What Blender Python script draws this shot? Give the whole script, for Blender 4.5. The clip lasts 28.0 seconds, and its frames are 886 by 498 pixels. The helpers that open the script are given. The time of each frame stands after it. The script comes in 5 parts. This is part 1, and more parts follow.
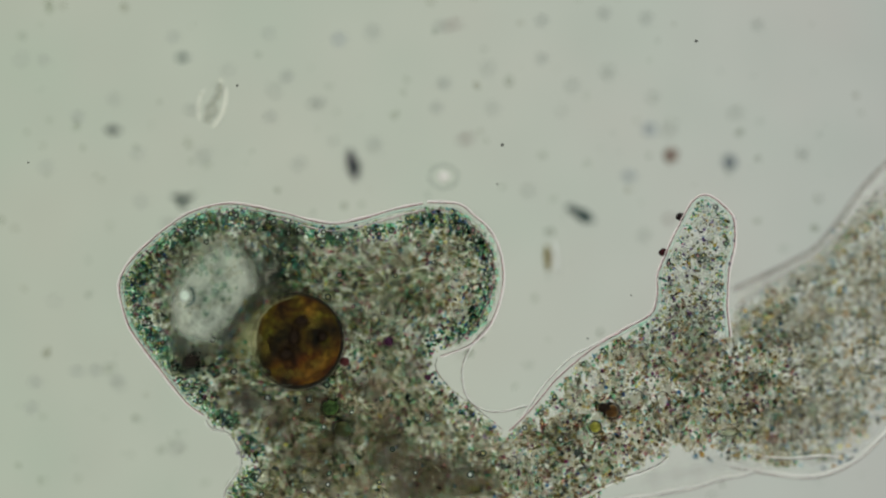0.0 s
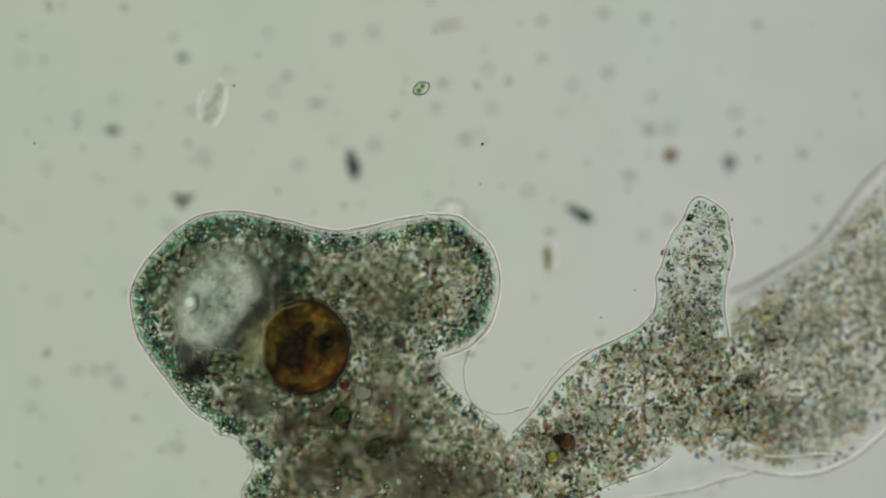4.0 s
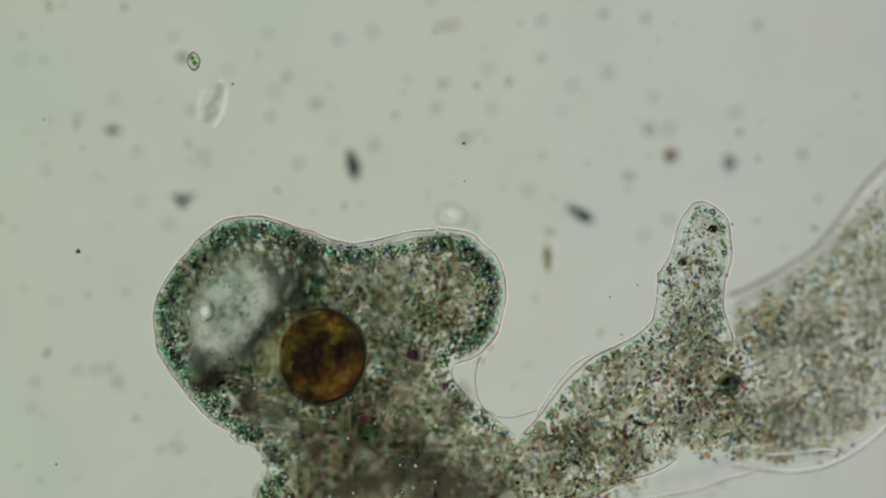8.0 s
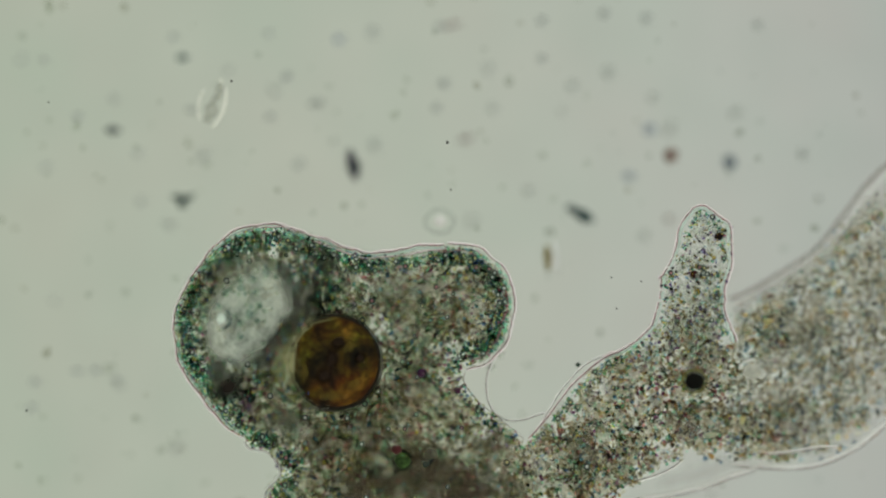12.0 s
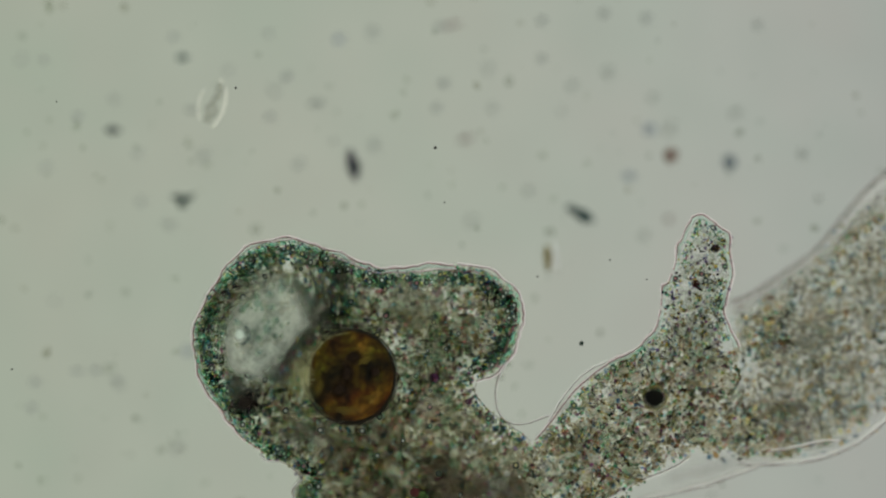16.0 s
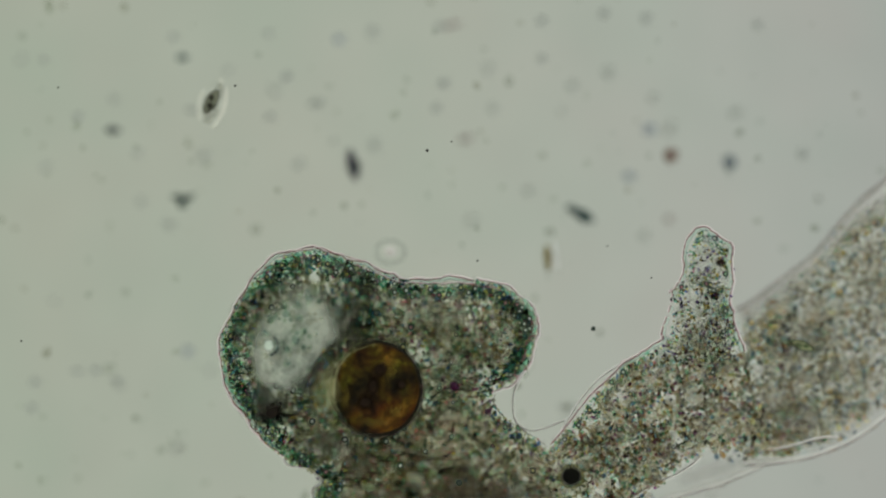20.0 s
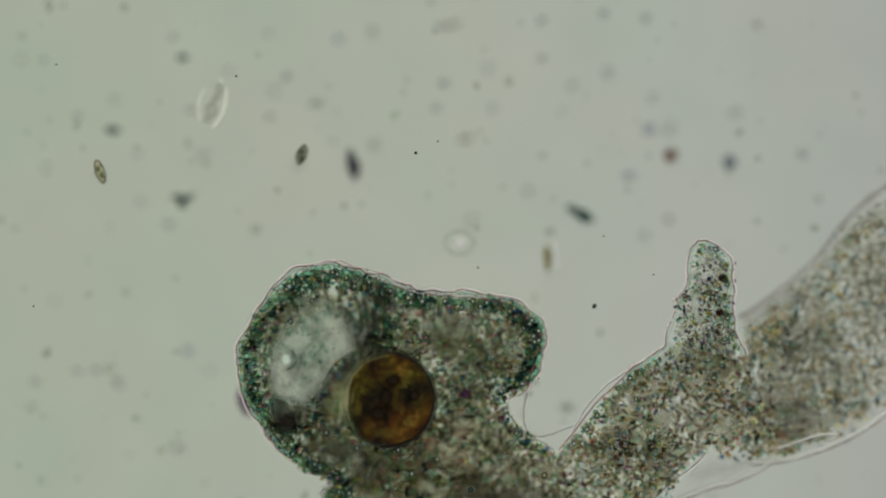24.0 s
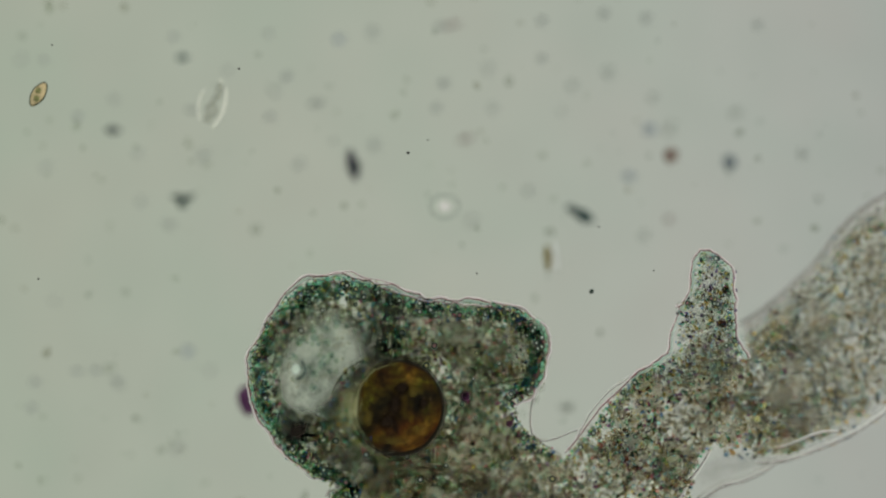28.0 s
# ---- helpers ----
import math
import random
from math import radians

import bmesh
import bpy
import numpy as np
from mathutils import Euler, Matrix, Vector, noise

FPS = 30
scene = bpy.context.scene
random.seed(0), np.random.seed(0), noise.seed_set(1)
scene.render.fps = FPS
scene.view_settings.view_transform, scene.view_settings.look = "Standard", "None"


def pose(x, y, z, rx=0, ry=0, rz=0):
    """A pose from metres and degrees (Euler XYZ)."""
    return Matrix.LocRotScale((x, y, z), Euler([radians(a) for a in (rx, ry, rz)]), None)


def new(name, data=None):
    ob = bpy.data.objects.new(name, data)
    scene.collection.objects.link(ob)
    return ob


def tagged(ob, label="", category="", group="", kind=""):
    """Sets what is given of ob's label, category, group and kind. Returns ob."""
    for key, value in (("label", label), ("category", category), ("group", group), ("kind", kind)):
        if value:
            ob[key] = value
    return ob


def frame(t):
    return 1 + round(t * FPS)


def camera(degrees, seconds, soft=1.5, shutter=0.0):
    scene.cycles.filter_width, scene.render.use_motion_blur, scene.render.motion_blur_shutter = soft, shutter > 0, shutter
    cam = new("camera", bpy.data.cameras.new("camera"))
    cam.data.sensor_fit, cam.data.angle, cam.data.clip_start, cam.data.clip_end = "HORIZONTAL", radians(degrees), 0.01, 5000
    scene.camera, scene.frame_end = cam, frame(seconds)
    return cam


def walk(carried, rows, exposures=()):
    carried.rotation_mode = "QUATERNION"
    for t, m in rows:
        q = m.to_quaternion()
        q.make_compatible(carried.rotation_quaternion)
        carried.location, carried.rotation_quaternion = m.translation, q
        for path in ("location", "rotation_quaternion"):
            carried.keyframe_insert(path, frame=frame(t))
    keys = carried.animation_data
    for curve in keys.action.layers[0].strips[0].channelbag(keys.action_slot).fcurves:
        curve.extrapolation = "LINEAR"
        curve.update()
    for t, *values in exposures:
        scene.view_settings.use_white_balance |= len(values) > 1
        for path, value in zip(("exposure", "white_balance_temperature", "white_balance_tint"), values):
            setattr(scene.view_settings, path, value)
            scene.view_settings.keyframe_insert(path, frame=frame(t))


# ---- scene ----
# The drop under the microscope is built a thousand times life size: one metre here is one millimetre there.
EYE = 2.2231          # height of the objective over the plane in focus, z = 0
UNIT = 0.0005         # half a micrometre on that plane
cam = camera(20, 28.0, soft=2.3)
cam.data.dof.use_dof = True
cam.data.dof.focus_distance = EYE
cam.data.dof.aperture_fstop = 0.73
scene.cycles.transparent_max_bounces = 64
walk(cam, [(0.0, pose(0, 0, EYE)), (28.0, pose(0, 0, EYE))], [(0.0, 0.0), (12.5, 0.0), (14.8, -0.19), (17.0, -0.175), (28.0, -0.165)])

# ---- light: even ambient added to show granule colours, the condenser's field from below ----
world = bpy.data.worlds.new("added ambient")
scene.world = world
world.use_nodes = True
world.node_tree.nodes["Background"].inputs["Color"].default_value = (0.97, 1.0, 0.95, 1)
world.node_tree.nodes["Background"].inputs["Strength"].default_value = 0.85


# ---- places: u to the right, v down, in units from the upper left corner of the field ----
def place(u, v, z=0.0):
    k = UNIT * (EYE - z) / EYE
    return Vector(((u - 784) * k, (441 - v) * k, z))


# ---- materials ----
def nodes_of(name):
    m = bpy.data.materials.new(name)
    m.use_nodes = True
    t = m.node_tree
    b = t.nodes["Principled BSDF"]
    b.inputs["Specular IOR Level"].default_value = 0.08      # wet bodies in water hardly gleam
    return m, t, b, t.nodes["Material Output"]


def ramp(t, stops, constant=False):
    r = t.nodes.new("ShaderNodeValToRGB")
    r.color_ramp.interpolation = "CONSTANT" if constant else "LINEAR"
    e = r.color_ramp.elements
    e.remove(e[1])
    e[0].position, e[0].color = stops[0][0], (*stops[0][1], 1)
    for at, colour in stops[1:]:
        e.new(at).color = (*colour, 1)
    return r


def noise_node(t, scale, detail=3.0, rough=0.6, coords="Object"):
    c = t.nodes.new("ShaderNodeTexCoord")
    n = t.nodes.new("ShaderNodeTexNoise")
    n.inputs["Scale"].default_value, n.inputs["Detail"].default_value = scale, detail
    n.inputs["Roughness"].default_value = rough
    t.links.new(c.outputs[coords], n.inputs["Vector"])
    return n


def grain_material(name, stops, rough=0.45, solid=0.08, dense=0.42):
    """Granules: each island takes its own colour; most of the light comes through it, tinted."""
    m, t, b, out = nodes_of(name)
    g = t.nodes.new("ShaderNodeNewGeometry")
    r = ramp(t, stops, constant=True)
    t.links.new(g.outputs["Random Per Island"], r.inputs["Fac"])
    n = noise_node(t, 500.0)
    mix = t.nodes.new("ShaderNodeMix")
    mix.data_type, mix.blend_type = "RGBA", "OVERLAY"
    mix.inputs["Factor"].default_value = 0.35
    t.links.new(r.outputs["Color"], mix.inputs["A"])
    t.links.new(n.outputs["Color"], mix.inputs["B"])
    broad = noise_node(t, 75.0, 2.0)
    tone = ramp(t, ((0.34, (0.72, 0.73, 0.68)), (0.5, (1.05, 1.05, 1.05)), (0.66, (1.4, 1.38, 1.32))))
    t.links.new(broad.outputs["Fac"], tone.inputs["Fac"])
    clump = t.nodes.new("ShaderNodeMix")
    clump.data_type, clump.blend_type, clump.clamp_result = "RGBA", "MULTIPLY", True
    clump.inputs["Factor"].default_value = 1.0
    t.links.new(mix.outputs["Result"], clump.inputs["A"])
    t.links.new(tone.outputs["Color"], clump.inputs["B"])
    t.links.new(clump.outputs["Result"], b.inputs["Base Color"])
    b.inputs["Roughness"].default_value = rough
    tr = see_through(t, b, out, solid)
    thin = t.nodes.new("ShaderNodeGamma")
    thin.inputs["Gamma"].default_value = dense
    t.links.new(clump.outputs["Result"], thin.inputs["Color"])
    t.links.new(thin.outputs["Color"], tr.inputs["Color"])
    return m


def see_through(t, b, out, solid, factor=None, tint=(1, 1, 1)):
    """Lets the light from below through: solid is what stays of the surface, or a socket that gives it."""
    tr = t.nodes.new("ShaderNodeBsdfTransparent")
    tr.inputs["Color"].default_value = (*tint, 1)
    mix = t.nodes.new("ShaderNodeMixShader")
    mix.inputs["Fac"].default_value = solid
    if factor is not None:
        t.links.new(factor, mix.inputs["Fac"])
    t.links.new(tr.outputs[0], mix.inputs[1])
    t.links.new(b.outputs[0], mix.inputs[2])
    t.links.new(mix.outputs[0], out.inputs["Surface"])
    return tr


def jelly_material(name, stops, scale, solid, radius, core=0.0, rough=0.6, ragged=0.25, vary=0.0):
    """Cytoplasm: mottled, dense in the middle of a lump and thinning out to nothing at its rim."""
    m, t, b, out = nodes_of(name)
    n = noise_node(t, scale, 5.0, 0.65)
    o = t.nodes.new("ShaderNodeObjectInfo")
    shift = t.nodes.new("ShaderNodeMath")
    shift.operation = "MULTIPLY_ADD"
    t.links.new(o.outputs["Random"], shift.inputs[0])
    shift.inputs[1].default_value = vary
    t.links.new(n.outputs["Fac"], shift.inputs[2])
    r = ramp(t, [(at + vary / 2, colour) for at, colour in stops])
    t.links.new(shift.outputs[0], r.inputs["Fac"])
    t.links.new(r.outputs["Color"], b.inputs["Base Color"])
    b.inputs["Roughness"].default_value = rough
    c = t.nodes.new("ShaderNodeTexCoord")
    s = t.nodes.new("ShaderNodeVectorMath")
    s.operation = "DIVIDE"
    s.inputs[1].default_value = (radius[0], radius[1], 1e6)
    t.links.new(c.outputs["Object"], s.inputs[0])
    ln = t.nodes.new("ShaderNodeVectorMath")
    ln.operation = "LENGTH"
    t.links.new(s.outputs["Vector"], ln.inputs[0])
    n2 = noise_node(t, scale * 0.6, 3.0)
    add = t.nodes.new("ShaderNodeMath")
    add.operation = "MULTIPLY_ADD"
    t.links.new(n2.outputs["Fac"], add.inputs[0])
    add.inputs[1].default_value = ragged * 2
    t.links.new(ln.outputs["Value"], add.inputs[2])
    mr = t.nodes.new("ShaderNodeMapRange")
    mr.interpolation_type = "SMOOTHSTEP"
    mr.inputs["From Min"].default_value, mr.inputs["From Max"].default_value = core + ragged, 1.0
    mr.inputs["To Min"].default_value, mr.inputs["To Max"].default_value = solid, 0.0
    t.links.new(add.outputs[0], mr.inputs["Value"])
    see_through(t, b, out, 1.0, mr.outputs["Result"])
    return m


def plain_material(name, colour, rough=0.5, clear=0.0, mottle=0.3, scale=200.0):
    m, t, b, out = nodes_of(name)
    n = noise_node(t, scale)
    dark = tuple(c * (1 - mottle) for c in colour)
    lit = tuple(min(1.0, c * (1 + mottle)) for c in colour)
    r = ramp(t, ((0.3, dark), (0.7, lit)))
    t.links.new(n.outputs["Fac"], r.inputs["Fac"])
    t.links.new(r.outputs["Color"], b.inputs["Base Color"])
    b.inputs["Roughness"].default_value = rough
    if clear:
        see_through(t, b, out, 1 - clear)
    return m


# bent light's colours painted per granule: green, teal, magenta, blue, amber, black, white
CORTEX = grain_material("cortex granules", (
    (0.0, (0.012, 0.022, 0.022)), (0.12, (0.014, 0.12, 0.075)), (0.28, (0.02, 0.34, 0.18)), (0.42, (0.03, 0.26, 0.3)), (0.50, (0.3, 0.36, 0.1)), (0.58, (0.3, 0.85, 0.45)),
    (0.68, (0.98, 1.0, 0.9)), (0.82, (0.42, 0.03, 0.14)), (0.88, (0.03, 0.14, 0.3)), (0.93, (0.75, 0.68, 0.1)), (0.97, (0.25, 0.06, 0.35))), dense=0.165)
RIND = grain_material("olive rind granules", (
    (0.0, (0.008, 0.01, 0.008)), (0.18, (0.06, 0.08, 0.03)), (0.32, (0.2, 0.26, 0.1)), (0.46, (0.5, 0.52, 0.24)),
    (0.58, (0.88, 0.95, 0.7)), (0.72, (0.02, 0.32, 0.18)), (0.82, (0.4, 0.04, 0.14)), (0.89, (0.03, 0.1, 0.36)), (0.95, (0.1, 0.5, 0.5))), dense=0.175)
SHADE = grain_material("dark shade granules", (
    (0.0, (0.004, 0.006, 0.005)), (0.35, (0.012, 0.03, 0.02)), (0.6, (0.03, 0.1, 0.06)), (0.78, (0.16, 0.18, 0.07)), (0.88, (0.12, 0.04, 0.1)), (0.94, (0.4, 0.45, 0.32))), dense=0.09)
CORE = grain_material("endoplasm granules", (
    (0.0, (0.03, 0.035, 0.02)), (0.09, (0.2, 0.2, 0.08)), (0.25, (0.4, 0.42, 0.22)), (0.44, (0.58, 0.58, 0.4)),
    (0.60, (0.8, 0.8, 0.62)), (0.75, (1.0, 1.0, 0.88)), (0.82, (0.55, 0.16, 0.2)), (0.88, (0.08, 0.5, 0.22)), (0.94, (0.3, 0.2, 0.5)), (0.97, (0.2, 0.5, 0.55))), dense=0.17)
CORE_TOP = grain_material("upper endoplasm granules", (
    (0.0, (0.02, 0.026, 0.02)), (0.10, (0.08, 0.09, 0.03)), (0.24, (0.01, 0.15, 0.07)), (0.33, (0.2, 0.02, 0.1)), (0.40, (0.03, 0.12, 0.2)), (0.46, (0.36, 0.36, 0.16)), (0.58, (0.9, 0.88, 0.72)),
    (0.70, (0.5, 0.92, 0.55)), (0.78, (0.95, 0.34, 0.36)), (0.86, (0.4, 0.8, 0.95)), (0.92, (0.9, 0.7, 0.14))), dense=0.25, solid=0.05)
STREAM_TOP = grain_material("upper trunk granules", (
    (0.0, (0.02, 0.024, 0.022)), (0.11, (0.16, 0.08, 0.02)), (0.23, (0.01, 0.15, 0.07)), (0.31, (0.16, 0.02, 0.14)), (0.38, (0.02, 0.09, 0.26)), (0.45, (0.42, 0.33, 0.13)), (0.53, (1.0, 1.0, 0.94)),
    (0.70, (0.42, 0.97, 0.62)), (0.78, (1.0, 0.36, 0.34)), (0.85, (0.42, 0.82, 1.0)), (0.92, (0.95, 0.7, 0.14))), dense=0.25, solid=0.05)
STREAM = grain_material("trunk granules", (
    (0.0, (0.03, 0.028, 0.02)), (0.11, (0.26, 0.18, 0.07)), (0.25, (0.46, 0.42, 0.26)), (0.42, (0.64, 0.62, 0.5)),
    (0.58, (0.85, 0.83, 0.7)), (0.72, (1.0, 1.0, 0.92)), (0.81, (0.5, 0.14, 0.18)), (0.87, (0.12, 0.48, 0.28)), (0.92, (0.22, 0.36, 0.62)), (0.96, (0.6, 0.42, 0.1))), dense=0.27)
ARM_GRAINS = grain_material("arm granules", (
    (0.0, (0.01, 0.016, 0.014)), (0.2, (0.03, 0.11, 0.08)), (0.34, (0.32, 0.26, 0.09)), (0.43, (0.16, 0.46, 0.32)), (0.52, (0.95, 1.0, 0.9)), (0.76, (0.22, 0.4, 0.6)), (0.85, (0.4, 0.09, 0.16)),
    (0.91, (0.2, 0.12, 0.35)), (0.95, (0.6, 0.45, 0.1))), dense=0.36)
REAR_GRAINS = grain_material("rear granules", (
    (0.0, (0.05, 0.05, 0.035)), (0.14, (0.26, 0.22, 0.12)), (0.3, (0.5, 0.47, 0.35)), (0.48, (0.7, 0.7, 0.58)), (0.62, (0.95, 0.96, 0.88)), (0.80, (0.2, 0.42, 0.38)),
    (0.89, (0.58, 0.36, 0.1)), (0.95, (0.4, 0.56, 0.75))), dense=0.29)
REAR_SPOTS = grain_material("large rear granules", (
    (0.0, (0.02, 0.045, 0.05)), (0.34, (0.03, 0.12, 0.13)), (0.52, (0.16, 0.12, 0.03)), (0.68, (0.4, 0.2, 0.04)), (0.82, (0.1, 0.1, 0.08)), (0.92, (0.03, 0.12, 0.24))), dense=0.3, solid=0.06)
REAR_GLEAMS = grain_material("bright rear granules", ((0.0, (0.75, 0.95, 1.0)), (0.45, (0.4, 0.75, 0.9)), (0.65, (1.0, 0.98, 0.9)), (0.85, (0.95, 0.75, 0.4))), dense=0.6, solid=0.4)
CLOUDY = grain_material("cloudy vacuole granules", ((0.0, (0.55, 0.62, 0.56)), (0.2, (0.7, 0.8, 0.72)), (0.45, (0.85, 0.82, 0.78)), (0.7, (0.95, 0.98, 0.9)), (0.9, (0.5, 0.62, 0.6))), dense=0.4, solid=0.03)
R_PATCH = 46 * UNIT
JELLY_ARM = jelly_material("clear cytoplasm", ((0.3, (0.3, 0.35, 0.27)), (0.7, (0.6, 0.66, 0.53))), 60.0, 0.5, (R_PATCH, R_PATCH))
JELLY_GLASS = jelly_material("glassy ectoplasm", ((0.3, (0.5, 0.5, 0.47)), (0.7, (0.72, 0.72, 0.68))), 40.0, 0.35, (R_PATCH, R_PATCH))
JELLY_TRUNK = jelly_material("brown cytoplasm", ((0.36, (0.056, 0.042, 0.023)), (0.5, (0.225, 0.182, 0.108)), (0.64, (0.54, 0.47, 0.34))), 190.0, 0.5, (R_PATCH, R_PATCH), vary=0.2)
JELLY_DARK = jelly_material("dense cytoplasm", ((0.36, (0.06, 0.058, 0.036)), (0.5, (0.26, 0.255, 0.17)), (0.64, (0.58, 0.57, 0.43))), 210.0, 0.4, (R_PATCH, R_PATCH), vary=0.2)
JELLY_PALE = jelly_material("thin cytoplasm", ((0.36, (0.15, 0.148, 0.092)), (0.5, (0.44, 0.418, 0.3)), (0.64, (0.84, 0.84, 0.7))), 180.0, 0.58, (R_PATCH, R_PATCH), vary=0.2)
JELLY_REAR = jelly_material("rear cytoplasm", ((0.3, (0.24, 0.22, 0.16)), (0.5, (0.46, 0.43, 0.34)), (0.7, (0.74, 0.72, 0.64))), 80.0, 0.34, (R_PATCH, R_PATCH), vary=0.2)
# red fringe, bright halo and inner glow of the edge, put into thread colours
MEMBRANE = plain_material("cell membrane", (0.28, 0.1, 0.11), 0.4, 0.36)
HALO = plain_material("cell edge halo", (1.0, 0.9, 0.89), 0.3, 0.58, 0.05)
LINING = plain_material("glassy lining glow", (0.68, 0.88, 0.74), 0.3, 0.52, 0.25)
BLURRED = plain_material("thin cell edge", (0.22, 0.14, 0.13), 0.4, 0.66)
BLURRED_HALO = plain_material("thin cell edge halo", (0.92, 0.92, 0.88), 0.3, 0.5, 0.05)


# ---- the lit field ----
def field():
    m, t, b, out = nodes_of("condenser light")
    e = t.nodes.new("ShaderNodeEmission")
    n = noise_node(t, 3.0, 2.0)
    c = t.nodes.new("ShaderNodeTexCoord")
    x = t.nodes.new("ShaderNodeSeparateXYZ")
    t.links.new(c.outputs["Object"], x.inputs[0])
    mr = t.nodes.new("ShaderNodeMapRange")
    mr.inputs["From Min"].default_value, mr.inputs["From Max"].default_value = -0.55, 0.55
    t.links.new(x.outputs["X"], mr.inputs["Value"])
    # falloff to both sides of the field, painted into the lamp's colour
    r = ramp(t, ((0.0, (0.41, 0.455, 0.362)), (0.5, (0.432, 0.468, 0.388)), (0.8, (0.43, 0.458, 0.403)), (1.0, (0.405, 0.43, 0.388))))
    t.links.new(mr.outputs["Result"], r.inputs["Fac"])
    n.inputs["Scale"].default_value = 14.0
    level = t.nodes.new("ShaderNodeMapRange")
    level.inputs["To Min"].default_value, level.inputs["To Max"].default_value = 0.93, 1.07
    t.links.new(n.outputs["Fac"], level.inputs["Value"])
    t.links.new(level.outputs["Result"], e.inputs["Strength"])
    cloud = noise_node(t, 5.0, 3.0)
    tone = ramp(t, ((0.35, (0.965, 1.0, 0.985)), (0.5, (1.0, 1.0, 1.0)), (0.65, (1.025, 0.997, 1.0))))
    t.links.new(cloud.outputs["Fac"], tone.inputs["Fac"])
    mix = t.nodes.new("ShaderNodeMix")
    mix.data_type, mix.blend_type = "RGBA", "MULTIPLY"
    mix.inputs["Factor"].default_value = 1.0
    t.links.new(r.outputs["Color"], mix.inputs["A"])
    t.links.new(tone.outputs["Color"], mix.inputs["B"])
    t.links.new(mix.outputs["Result"], e.inputs["Color"])
    t.links.new(e.outputs[0], out.inputs["Surface"])
    bm = bmesh.new()
    bmesh.ops.create_cube(bm, size=1.0, matrix=Matrix.Diagonal((8, 8, 0.02, 1)) @ Matrix.Translation((0, 0, -0.5)))
    me = bpy.data.meshes.new("illuminator")
    bm.to_mesh(me)
    me.materials.append(m)
    ob = new("ground", me)
    ob.location = (0, 0, -0.8)
    tagged(ob, "pale grey-green field of the microscope lamp, uneven light painted in", "background", kind="structure")


field()


# ---- helpers for meshes ----
def part(name, me, material, parent=None, label=""):
    """Links a mesh or a bmesh as one object under a thing or a part."""
    if isinstance(me, bmesh.types.BMesh):
        bm, me = me, bpy.data.meshes.new(name)
        bm.to_mesh(me)
        bm.free()
    if not me.materials:
        me.materials.append(material)
    ob = new(name, me)
    ob.parent = parent
    if label:
        ob["label"] = label
    return ob


def smooth(bm):
    for f in bm.faces:
        f.smooth = True
    return bm


def ico(sub):
    bm = bmesh.new()
    bmesh.ops.create_icosphere(bm, subdivisions=sub, radius=1.0)
    v = np.array([p.co[:] for p in bm.verts])
    f = np.array([[p.index for p in q.verts] for q in bm.faces])
    bm.free()
    return v, f


ICO = ico(1)


def grain_mesh(name, rng, count, radius, sizes, height, squash=0.0):
    """Many small grains, uneven in size and shape, in one flat lump."""
    v, f = ICO
    n = len(v)
    ang = rng.uniform(0, 2 * math.pi, count)
    rad = radius * np.sqrt(rng.uniform(0, 1, count))
    c = np.stack([rad * np.cos(ang), rad * np.sin(ang), rng.uniform(-height, height, count)], 1)
    s = np.exp(rng.uniform(math.log(sizes[0]), math.log(sizes[1]), count))
    form = s[:, None] * rng.uniform(0.75, 1.25, (count, 3))
    pts = c[:, None, :] + v[None] * form[:, None, :]
    faces = (f[None] + (np.arange(count) * n)[:, None, None]).reshape(-1, 3)
    me = bpy.data.meshes.new(name)
    me.vertices.add(count * n)
    me.vertices.foreach_set("co", pts.astype(np.float32).ravel())
    me.loops.add(faces.size)
    me.loops.foreach_set("vertex_index", faces.astype(np.int32).ravel())
    me.polygons.add(len(faces))
    me.polygons.foreach_set("loop_start", np.arange(0, faces.size, 3, dtype=np.int32))
    me.polygons.foreach_set("use_smooth", np.ones(len(faces), dtype=bool))
    me.update(calc_edges=True)
    return me


def dome_mesh(name, rx, ry, height, rings=6, seg=24):
    """An open lens-shaped cap, thin at its rim."""
    bm = bmesh.new()
    top = bm.verts.new((0, 0, height))
    last = None
    for i in range(1, rings + 1):
        a = i / rings
        ring = [bm.verts.new((rx * a * math.cos(2 * math.pi * j / seg), ry * a * math.sin(2 * math.pi * j / seg), height * (1 - a * a))) for j in range(seg)]
        for j in range(seg):
            k = (j + 1) % seg
            bm.faces.new((top, ring[j], ring[k]) if last is None else (last[j], ring[j], ring[k], last[k]))
        last = ring
    smooth(bm)
    me = bpy.data.meshes.new(name)
    bm.to_mesh(me)
    bm.free()
    return me


def ball(sub, rx, ry, rz, rough=0.0, scale=1.0):
    bm = bmesh.new()
    bmesh.ops.create_icosphere(bm, subdivisions=sub, radius=1.0)
    for p in bm.verts:
        d = 1 + rough * noise.noise(p.co * scale + Vector((rx, ry, rz)) * 977)
        p.co = Vector((p.co.x * rx, p.co.y * ry, p.co.z * rz)) * d
    return smooth(bm)


